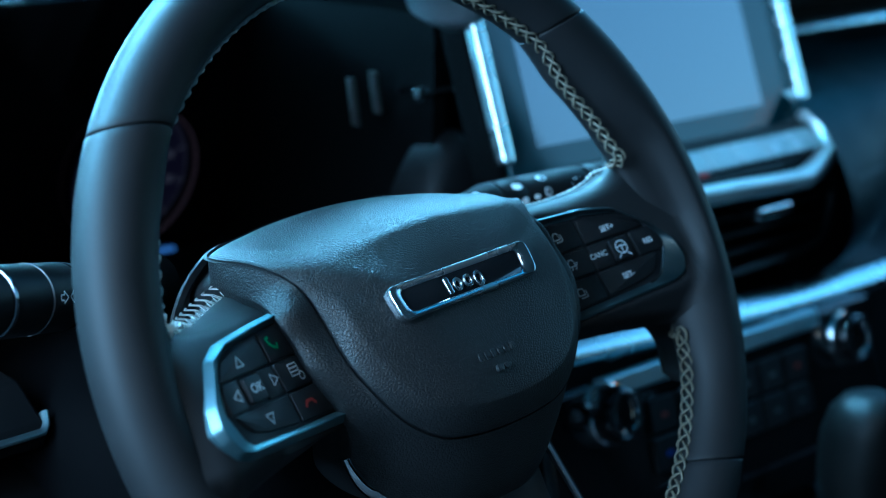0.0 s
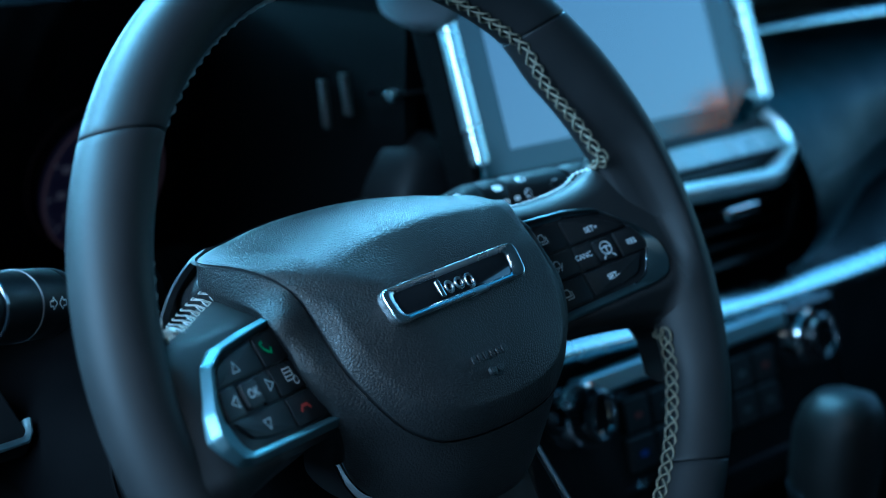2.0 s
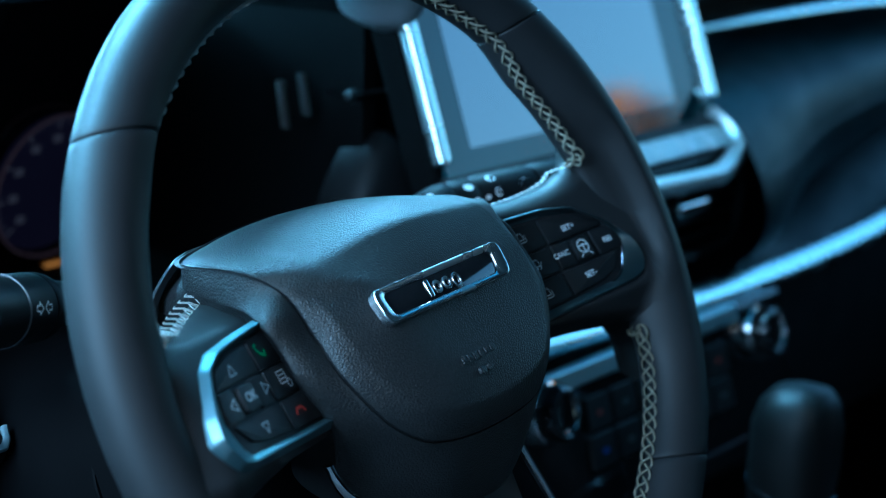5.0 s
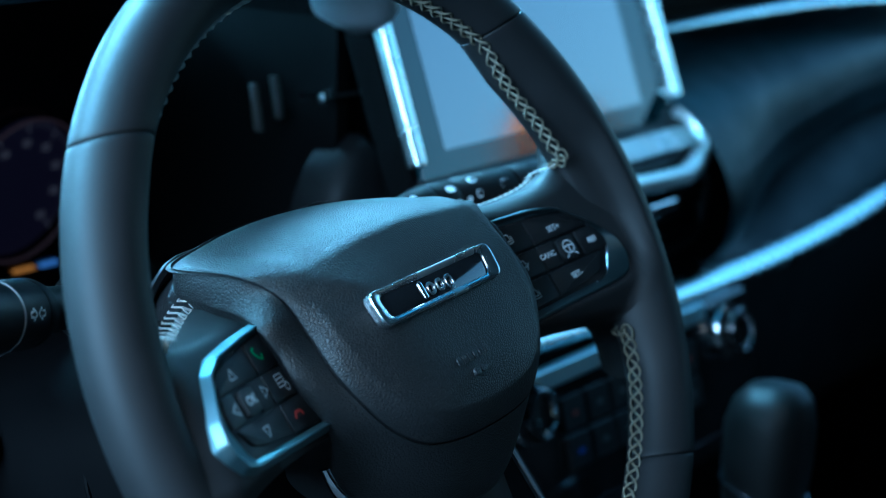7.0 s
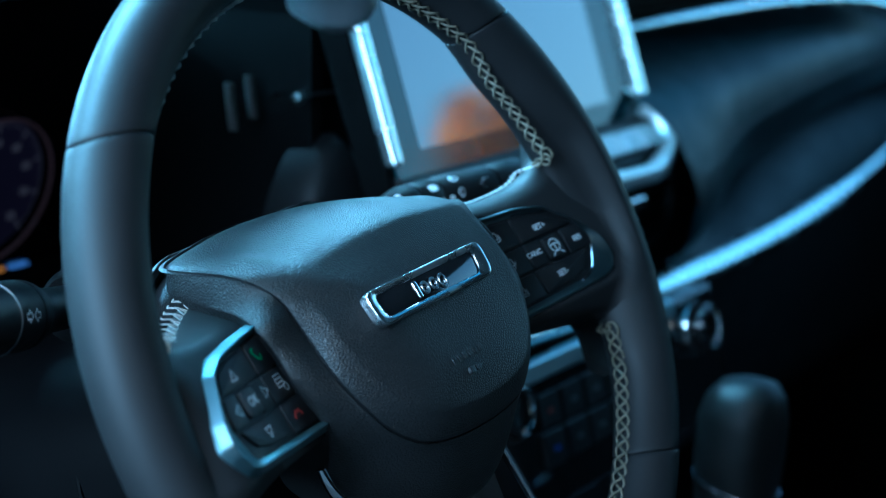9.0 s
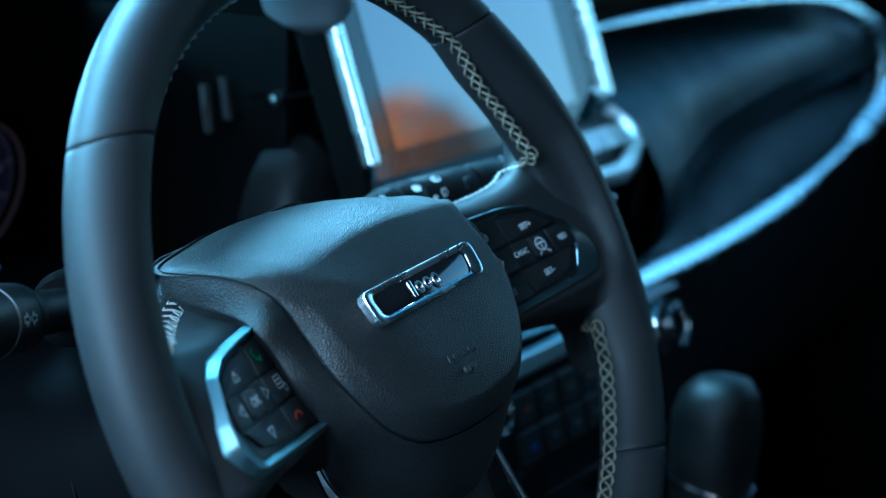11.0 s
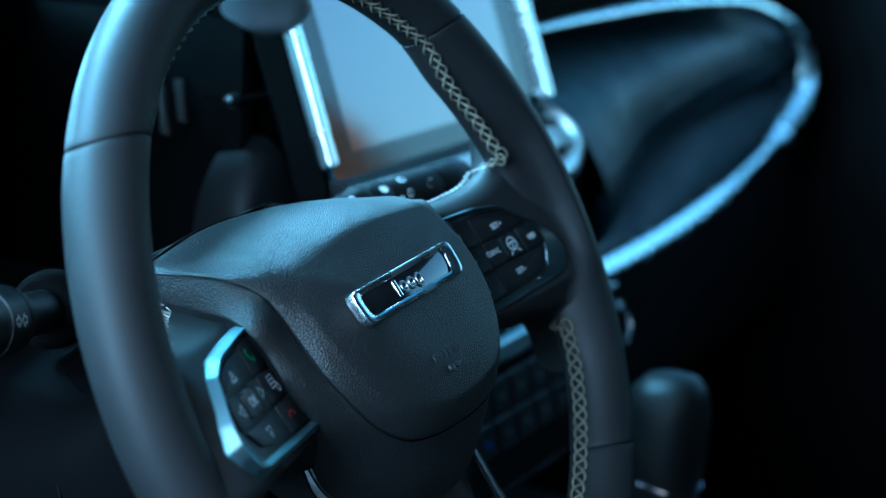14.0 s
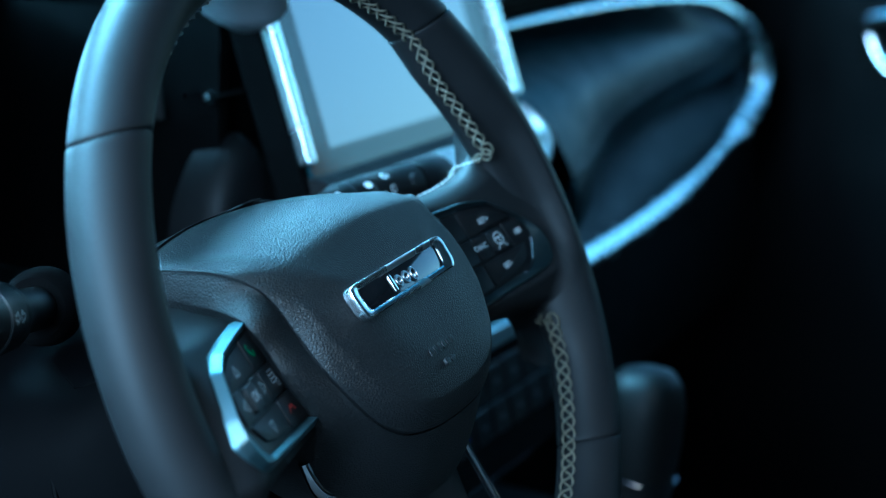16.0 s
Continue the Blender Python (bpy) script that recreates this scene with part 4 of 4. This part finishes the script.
for q, a, w, h in ((0.035, 50, 0.0055, 0.0036), (0.043, 50, 0.0045, 0.0034), (0.070, 52, 0.0065, 0.0042), (0.0885, 66, 0.0062, 0.0042), (0.0725, 12, 0.0044, 0.0042), (0.0805, 17, 0.0040, 0.0026), (0.0885, 24, 0.0044, 0.0046), (0.1105, 33, 0.0095, 0.0056)):
    bm = bmesh.new()
    bm.faces.new([bm.verts.new(on_right(q + x, a + math.degrees(y / 0.0125))) for x, y in oval(w / 2, h / 2, 14, 0.8)])
    part("print", bm, STALK_PRINT, right_stalk, smooth=False)

# ---- instrument cluster ----
cluster = thing("instrument_cluster", Matrix.Translation((0.02, 0.37, 0.68)) @ pose(0, 0, 0, 14, 0, 0), "dark instrument cluster with dim round gauges", "instrument cluster")
part("cluster_face", block(-0.19, 0.19, 0.012, 0.03, -0.10, 0.13), GLOSS_BLACK, cluster, "glossy black face", smooth=False)


def gauge(cx, cz, r, lit):
    bm = sweep([Vector((cx + r * math.cos(a), 0.004, cz + r * math.sin(a))) for a in [2 * math.pi * i / 64 for i in range(64)]], oval(0.0008, 0.0012, 8), (0, 1, 0), True)
    ring = part("gauge_ring", bm, GAUGE_EDGE, cluster, "dim reddish lit edge")
    bm = bmesh.new()
    for i in range(41):
        a = radians(225 - 270 * i / 40)
        r0, r1, w = (r * 0.78, r * 0.93, 0.0009) if i % 5 == 0 else (r * 0.86, r * 0.93, 0.0005)
        t = Vector((-math.sin(a), 0, math.cos(a))) * w
        d = Vector((math.cos(a), 0, math.sin(a)))
        c = Vector((cx, 0.008, cz))
        bm.faces.new([bm.verts.new(c + d * r0 + t), bm.verts.new(c + d * r1 + t), bm.verts.new(c + d * r1 - t), bm.verts.new(c + d * r0 - t)])
    part("gauge_marks", bm, GAUGE_DIM, ring, smooth=False)
    part("dial", loft([[(cx + q * a, 0.0100, cz + q * b) for a, b in oval(r * 0.97, r * 0.97, 48)] for q in (0.05, 1.0)], True, True), GAUGE_DIAL, ring, "dim violet dial", smooth=False)
    bm = bmesh.new()
    for i in range(9):
        a = radians(225 - 270 * i / 8)
        block(cx + r * 0.64 * math.cos(a) - 0.0028, cx + r * 0.64 * math.cos(a) + 0.0028, 0.0075, 0.0085, cz + r * 0.64 * math.sin(a) - 0.0022, cz + r * 0.64 * math.sin(a) + 0.0022, bm)
    part("gauge_figures", bm, GAUGE_DIM, ring, "dim small bars", smooth=False)
    return ring


gauge(0.107, 0.017, 0.044, True)
gauge(-0.12, 0.012, 0.044, True)
part("warning_light", block(0.136, 0.150, 0.009, 0.012, -0.047, -0.038), GAUGE_BLUE, cluster, "small lit blue symbol", smooth=False)
part("warning_light", block(0.115, 0.131, 0.009, 0.012, -0.047, -0.038), GAUGE_AMBER, cluster, "small lit amber symbol", smooth=False)

# hood over the cluster: a thick rounded lip and the dark shell behind it
hood = thing("cluster_hood", Matrix(), "dark moulded hood with a thick rounded lip over the instrument cluster", "dashboard hood")
arch = spline([(0.207, 0.192, 0.797), (0.203, 0.190, 0.811), (0.190, 0.187, 0.831), (0.165, 0.180, 0.858), (0.120, 0.170, 0.884), (0.06, 0.168, 0.894), (-0.02, 0.168, 0.896), (-0.10, 0.170, 0.888), (-0.165, 0.172, 0.866), (-0.195, 0.174, 0.83), (-0.20, 0.176, 0.80)], 90)
part("lip", sweep(arch, oval(0.020, 0.026, 20), (0, -1, 0), taper=lambda q: min(1, (0.02 + q * 30) ** 0.5, (0.02 + (1 - q) * 30) ** 0.5)), LIT_LIP_SKIN, hood, "padded rounded lip", angle=60)
rings = []
for y, k in ((0.180, 1.0), (0.25, 1.0), (0.36, 0.99), (0.46, 0.97)):
    ring = [(p.x * k * 1.03, y, 0.78 + (p.z - 0.78) * k) for p in arch[4:-4]]
    rings.append(ring + [(x * 0.95, y2, z - 0.012) for x, y2, z in ring[::-1]])
# shell and side walls carry the shade inside the hood as near-black colour
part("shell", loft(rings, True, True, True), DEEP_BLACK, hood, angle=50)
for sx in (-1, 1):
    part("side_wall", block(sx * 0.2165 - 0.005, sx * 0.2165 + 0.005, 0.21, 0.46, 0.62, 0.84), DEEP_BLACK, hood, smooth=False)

# ---- dashboard ----
DASH = "dashboard"


def dash_profile(x):
    return [(x, 0.62, 0.42), (x, 0.20, 0.42), (x, 0.165, 0.46), (x, 0.150, 0.54), (x, 0.160, 0.62), (x, 0.185, 0.70), (x, 0.205, 0.775), (x, 0.235, 0.812), (x, 0.30, 0.835), (x, 0.50, 0.845), (x, 0.78, 0.80), (x, 0.78, 0.42)]


dash = thing("dashboard", Matrix(), "black moulded dashboard across the cabin", DASH)
part("driver_end", loft([dash_profile(x) for x in (-0.40, -0.34, -0.27, -0.215)], True, True, True), SHADED_PLASTIC, dash, bevel=0.008)
part("main_body", loft([dash_profile(x) for x in (0.50, 0.60, 0.75, 1.0, 1.16)], True, True, True), MATT_BLACK, dash, bevel=0.008)
part("centre_body", loft([[(x, 0.62, 0.42), (x, 0.20, 0.42), (x, 0.165, 0.46), (x, 0.155, 0.54), (x, 0.165, 0.62), (x, 0.185, 0.67), (x, 0.21, 0.70), (x, 0.62, 0.70)] for x in (0.215, 0.35, 0.50)], True, True, True), MATT_BLACK, dash, bevel=0.008)
# solid block filling the hollow, its black standing for the shade there
part("screen_back_shade", block(0.2216, 0.4995, 0.215, 0.62, 0.70, 0.80), DEEP_BLACK, dash, "black block put in as the shade behind the screen", smooth=False)
rings = []
for i in range(15):
    f = i / 14
    z = 0.662 + 0.076 * math.sqrt(max(0.0, 1 - max(0.0, 1 - f / 0.75) ** 2.0)) - 0.012 * step(0.70, 1.0, f)
    rings.append([(0.192 + 0.047 * f, y + 0.010 * (1 - f) ** 2, 0.64 + (z - 0.64) * k) for y, k in ((0.222, 0.0), (0.196, 0.0), (0.188, 0.45), (0.189, 0.75), (0.195, 0.93), (0.204, 1.0), (0.222, 0.97))])
part("cluster_lobe", loft(rings, True, True, True), STALK_PLASTIC, dash, "rounded soft lobe between cluster and screen", angle=60)
part("upper_edge", loft([[(x, 0.30, 0.790), (x, 0.186 - 0.02 * k, 0.788), (x, 0.172 - 0.02 * k, 0.792), (x, 0.167 - 0.02 * k, 0.799), (x, 0.169 - 0.02 * k, 0.807), (x, 0.180 - 0.02 * k, 0.814), (x, 0.30, 0.838)] for x, k in ((0.512, 0), (0.60, 0.2), (0.75, 0.7), (0.90, 1.0), (1.10, 1.0), (1.16, 1.0))], True, True, True), MATT_BLACK, dash, "dark overhanging upper edge", angle=50)
part("binnacle_back", block(-0.216, 0.216, 0.44, 0.78, 0.42, 0.84), MATT_BLACK, dash, smooth=False)
part("knee_panel", loft([[(x, 0.44, 0.42), (x, 0.16, 0.42), (x, 0.130, 0.47), (x, 0.128, 0.56), (x, 0.150, 0.620), (x, 0.20, 0.640), (x, 0.44, 0.645)] for x in (-0.2155, -0.1, 0, 0.1, 0.2155)], True, True, True), SHADED_PLASTIC, dash, bevel=0.004)

# padded passenger panel inside the bright loop
LOW = [(0.10, 0.115, 0.634), (0.25, 0.112, 0.627), (0.45, 0.110, 0.617), (0.60, 0.110, 0.6165), (0.75, 0.113, 0.6235), (0.88, 0.120, 0.637), (0.99, 0.128, 0.655), (1.047, 0.133, 0.676), (1.058, 0.136, 0.700), (1.025, 0.139, 0.731), (0.955, 0.143, 0.755), (0.88, 0.148, 0.769), (0.75, 0.158, 0.776), (0.62, 0.172, 0.775), (0.53, 0.187, 0.771), (0.49, 0.196, 0.769)]
lower = spline(LOW[:9], 400)
upper = spline(LOW[8:][::-1], 400)
rows = []
for j in range(33):
    row = []
    for i in range(70):
        f = i / 69
        x = 0.480 + 0.574 * f
        t = j / 32
        sv = 0.08 + 0.24 * step(0.0, 0.6, f)
        zl = min(lower, key=lambda p: abs(p.x - x)).z
        zu = min(upper, key=lambda p: abs(p.x - x)).z
        yl, yv, yu = 0.114 + 0.020 * f, 0.163, 0.166 - 0.026 * step(0.8, 1, f)
        if t < 0.35:
            q = t / 0.35
            s, y = sv * q, yl + (yv - yl) * (q ** 1.4) * step(0, 0.3, f)
        else:
            q = (t - 0.35) / 0.65
            s = sv + (1 - sv) * q
            base = yl + (yv - yl) * step(0, 0.3, f)
            y = base + (yu - base) * q - 0.036 * math.sin(math.pi * q ** 0.72) * (1 - 0.85 * f ** 5) + 0.040 * step(0.62, 0.98, q) * (1 - f ** 4)
        row.append((x, y, zl + (zu - zl) * s))
    rows.append(row)
panel = thing("passenger_panel", Matrix(), "padded dark blue-black dashboard panel on the passenger side", "dashboard panel")
part("pad", loft(rows, False), PANEL_SKIN, panel, "padded grained skin", angle=80)
seam = [Vector(rows[20][i]) + Vector((0, -0.0006, 0)) for i in range(1, 62)]
part("seam", sweep(seam, oval(0.0008, 0.0006, 6)), SOFT_PLASTIC, panel, "fine sewn seam")
loop = thing("dash_trim", Matrix(), "satin chrome trim strip looping round the passenger panel", "trim strip")
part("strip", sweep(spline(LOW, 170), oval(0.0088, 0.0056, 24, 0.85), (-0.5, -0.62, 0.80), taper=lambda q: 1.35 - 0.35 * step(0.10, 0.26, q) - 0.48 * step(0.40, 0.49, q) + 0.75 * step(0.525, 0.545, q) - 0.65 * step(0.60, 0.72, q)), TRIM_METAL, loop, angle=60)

# ---- centre screen ----
SCREEN = Matrix.Translation((0.3565, 0.148, 0.724)) @ pose(0, 0, 0, -19.5, 0, 0)
screen = thing("centre_screen", SCREEN, "large touch screen in a bright frame reflecting the sky", "screen")
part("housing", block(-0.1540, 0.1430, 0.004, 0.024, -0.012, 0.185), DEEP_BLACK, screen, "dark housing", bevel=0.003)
part("border", block(-0.1470, 0.1370, 0.001, 0.0042, -0.004, 0.180), SCREEN_BORDER, screen, "dark border round the display", bevel=0.0006)
part("display", block(-0.1220, 0.1000, 0.0006, 0.0016, 0.010, 0.160), SCREEN_GLASS, screen, "glossy display glass", smooth=False)
for x in (-0.1515, 0.1405):
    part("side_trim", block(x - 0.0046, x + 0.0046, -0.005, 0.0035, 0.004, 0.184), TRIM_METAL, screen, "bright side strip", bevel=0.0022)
shelf = thing("screen_tray", Matrix(), "tray of keys with a bright lip under the screen", "control panel")
rings = []
for x in (0.207, 0.212, 0.30, 0.42, 0.465, 0.486, 0.497):
    e = step(0.44, 0.50, x)
    rings.append([(x, 0.166, 0.692 + 0.012 * e), (x, 0.118 + 0.016 * e, 0.694 + 0.010 * e), (x, 0.1175 + 0.016 * e, 0.703 + 0.008 * e), (x, 0.140, 0.7195), (x, 0.150, 0.7205), (x, 0.166, 0.7205)])
part("tray_body", loft(rings, True, True, True), MATT_BLACK, shelf, angle=40)
lip = spline([(0.15, 0.116, 0.702), (0.25, 0.1145, 0.699), (0.36, 0.1135, 0.6955), (0.435, 0.114, 0.6925), (0.456, 0.1155, 0.6930), (0.487, 0.1225, 0.7015), (0.497, 0.131, 0.711), (0.4975, 0.140, 0.720), (0.495, 0.146, 0.727)], 80)
part("lip", sweep(lip, oval(0.0056, 0.0058, 18, 0.55), (0, -1, 0)), LIP_SILVER, shelf, "bright curved lip")
slope = Vector((0, 0.0225, 0.0165)).normalized()
for i in range(9):
    x = 0.216 + 0.0300 * i
    b = block(x, x + 0.0275, -0.0085, 0.0085, 0.0, 0.0022)
    b.transform(Matrix.Translation((0, 0.1290, 0.7115)) @ Matrix.Rotation(math.atan2(slope.z, slope.y), 4, "X"))
    part("key", b, KEY_SATIN, shelf, bevel=0.0012)
part("key_light", block(0.345, 0.349, 0.1170, 0.1190, 0.7065, 0.7085), GAUGE_RED, shelf, "small red light", smooth=False)

# ---- vents under the screen ----
vent = thing("air_vent", Matrix(), "dark air vent with slats under the screen", "air vent")
part("duct", block(0.20, 0.505, 0.150, 0.20, 0.634, 0.692), MATT_BLACK, vent, smooth=False)
part("vent_frame", sweep(spline([(0.22, 0.128, 0.640), (0.35, 0.128, 0.638), (0.48, 0.128, 0.642), (0.505, 0.130, 0.662), (0.495, 0.130, 0.686), (0.35, 0.128, 0.692), (0.22, 0.128, 0.692), (0.205, 0.128, 0.668)], 90, True), oval(0.003, 0.004, 8), (0, -1, 0), True), SOFT_PLASTIC, vent)
for k in range(4):
    z = 0.649 + 0.0115 * k
    part("slat", block(0.215, 0.497, 0.128, 0.150, z, z + 0.0022), SOFT_PLASTIC, vent, bevel=0.0006)
part("vent_tab", block(0.393, 0.429, 0.108, 0.130, 0.6735, 0.6815), CHROME, vent, "bright slider tab", bevel=0.002)

# ---- climate panel ----
climate = thing("climate_panel", Matrix.Translation((0.335, 0.085, 0.585)) @ pose(0, 0, 0, -14, 0, 0), "dark climate control panel with two knobs", "control panel")
part("panel_face", block(-0.165, 0.165, 0.0, 0.07, -0.055, 0.030), GLOSS_BLACK, climate, bevel=0.004)
part("upper_strip", block(-0.116, 0.096, -0.006, 0.004, 0.020, 0.032), STRIP_SATIN, climate, "satin grey strip", bevel=0.002)


def knob(x, z, r=0.0160):
    def turned(stations):
        return [[(x + a * q, y, z + b * q) for a, b in oval(1, 1, 40)] for y, q in stations]

    k = part("knob", loft(turned(((0.001, r), (-0.014, r * 0.95), (-0.0170, r * 0.90), (-0.0178, r * 0.80), (-0.0170, r * 0.70), (-0.0165, r * 0.3))), True, False, True), GLOSS_BLACK, climate, "black rotary knob with a bright collar")
    part("collar", loft(turned(((0.0005, r * 1.10), (-0.007, r * 1.11), (-0.0082, r * 1.08), (-0.0085, r * 0.98), (0.0005, r * 0.98)))), CHROME, k, "bright collar")
    part("face_ring", loft(turned(((-0.0168, r * 0.74), (-0.0182, r * 0.73), (-0.0182, r * 0.67), (-0.0166, r * 0.66)))), CHROME, k, "bright face ring")
    for i in range(28):
        a = 2 * math.pi * i / 28
        part("rib", block(x + r * 0.96 * math.cos(a) - 0.0006, x + r * 0.96 * math.cos(a) + 0.0006, -0.0140, -0.009, z + r * 0.96 * math.sin(a) - 0.0006, z + r * 0.96 * math.sin(a) + 0.0006), MATT_BLACK, k, smooth=False)


knob(-0.1170, 0.0125)
knob(0.1190, 0.0080)
for i in range(6):
    for j in range(2):
        x = -0.078 + 0.027 * i
        b = part("button", block(x, x + 0.024, -0.003, 0.002, -0.030 + 0.022 * j, -0.011 + 0.022 * j), BUTTON_BLACK, climate, bevel=0.001)
        part("print", block(x + 0.009, x + 0.015, -0.0034, -0.0028, -0.0225 + 0.022 * j, -0.0195 + 0.022 * j), (BLUE_PRINT if (i, j) == (0, 0) else RED_PRINT if (i, j) in ((0, 1), (5, 1)) else GREY_SATIN), b, smooth=False)

# ---- gear lever and console ----
console = thing("centre_console", Matrix(), "dark centre console between the seats", "console")
part("console_body", loft([[(0.335 + sx * a, y, 0.0 + z * b) for a, b in ((-1, 0), (-1, 0.93), (-0.9, 1.0), (0.9, 1.0), (1, 0.93), (1, 0))] for y, sx, z in ((0.17, 0.15, 0.47), (0.05, 0.14, 0.465), (-0.2, 0.125, 0.44), (-0.7, 0.115, 0.43))], True, True, True), SOFT_PLASTIC, console, bevel=0.004)
lever = thing("gear_lever", Matrix.Translation((0.3485, 0.002, 0.468)), "black leather gear lever with a bright cap line", "gear lever")
rings = []
for z, sx, sy, dy in ((0.030, 0.013, 0.015, 0.0), (0.040, 0.022, 0.024, 0.0), (0.060, 0.028, 0.030, -0.001), (0.088, 0.0315, 0.033, -0.002), (0.110, 0.031, 0.033, -0.003), (0.123, 0.0275, 0.029, -0.004), (0.131, 0.020, 0.021, -0.005), (0.134, 0.009, 0.010, -0.005)):
    rings.append([(x * 0.78, y * 0.78 + dy, z) for x, y in oval(sx, sy, 36, 0.85)])
part("knob", loft(rings, True, True, True), LEVER_LEATHER, lever, angle=60)
part("boot", loft([[(x, y, z) for x, y in oval(s, s * 1.1, 28, 0.8)] for z, s in ((-0.004, 0.05), (0.008, 0.045), (0.020, 0.032), (0.034, 0.020), (0.046, 0.015))], True, True, True), LEVER_LEATHER, lever, "pleated boot", angle=60)
part("cap_line", sweep([Vector((x, y - 0.001, 0.070 + 0.25 * y)) for x, y in oval(0.0233, 0.0247, 48, 0.85)], oval(0.0009, 0.0009, 6), (0, 0, 1), True), DARK_CHROME, lever, "thin bright band")

# ---- driver's lower panel at the door side ----
knee = thing("switch_panel", Matrix(), "dark switch panel with a bright lower edge", "control panel")
part("panel_body", loft([[(x, 0.235, 0.640), (x, 0.152, 0.640), (x, 0.149, 0.646), (x, 0.150, 0.652), (x, 0.170, 0.668), (x, 0.235, 0.676)] for x in (-0.30, -0.20, -0.104, -0.099)], True, True, True), STALK_PLASTIC, knee, bevel=0.003)
part("edge_strip", sweep(spline([(-0.30, 0.149, 0.6475), (-0.20, 0.149, 0.6480), (-0.108, 0.149, 0.6490), (-0.100, 0.151, 0.6510), (-0.097, 0.156, 0.655)], 30), oval(0.0016, 0.0030, 10), (0, -1, 0)), STRIP_SATIN, knee, "bright lower edge")

# ---- small bright vent slider by the cluster ----
slide = thing("vent_slider", Matrix(), "small bright slider on a dark bar beside the screen", "air vent")
part("bar", sweep([Vector((0.196 + 0.016 * i, 0.222 + 0.002 * i, 0.7605)) for i in range(8)], oval(0.0024, 0.0016, 8)), DARK_CHROME, slide)
part("slider", sweep([Vector((0.1930 + 0.0022 * i, 0.2085, 0.7604 - 0.00006 * i)) for i in range(6)], oval(0.0022, 0.0032, 10), taper=lambda s: 0.6 + 0.8 * math.sin(math.pi * s)), CHROME, slide, "bright slider")
part("slat", sweep([Vector((0.2035 + 0.0034 * i, 0.2080, 0.7607 - 0.00006 * i)) for i in range(10)], oval(0.0005, 0.0009, 8)), SOFT_PLASTIC, slide, "thin dark slat")
for x, low, high in ((0.1772, 0.741, 0.768), (0.1945, 0.746, 0.770)):
    rings = [[(x + a - 0.0045 * (q - 0.5), 0.239 + b, low + (high - low) * q) for a, b in oval(0.0022, 0.0028, 12, 0.6)] for q in (0, 0.03, 0.5, 0.97, 1)]
    part("vane", loft(rings, True, True, True), VANE_GREY, slide, "dim upright vane")

# ---- passenger door ----
door = thing("passenger_door", Matrix(), "dark passenger door panel with a bright pull handle", "car door")
part("door_panel", loft([[(1.165 + 0.02 * abs(math.sin(y * 3)), y, 0.10), (1.150, y, 0.45), (1.125, y, 0.56), (1.135, y, 0.62), (1.160, y, 0.68), (1.157, y, 0.745), (1.165, y, 0.772), (1.20, y, 0.778), (1.20, y, 0.10)] for y in (0.34, 0.2, 0.05, -0.1, -0.3, -0.6, -1.1)], True, True, True), SHADED_PLASTIC, door, bevel=0.006)
hnd = spline([(1.135, 0.055, 0.725), (1.125, 0.050, 0.738), (1.118, 0.020, 0.745), (1.118, -0.04, 0.745), (1.125, -0.075, 0.735), (1.135, -0.075, 0.695), (1.130, -0.02, 0.678), (1.130, 0.03, 0.690)], 70, True)
part("pull_handle", sweep(hnd, oval(0.006, 0.007, 12), (1, 0, 0), True), CHROME, door, "bright looped handle")
solid("wall_side", block(1.165, 1.20, 0.34, 0.80, 0.0, 1.0), MATT_BLACK, "dark side wall beside the dashboard", "wall", "structure", smooth=False)
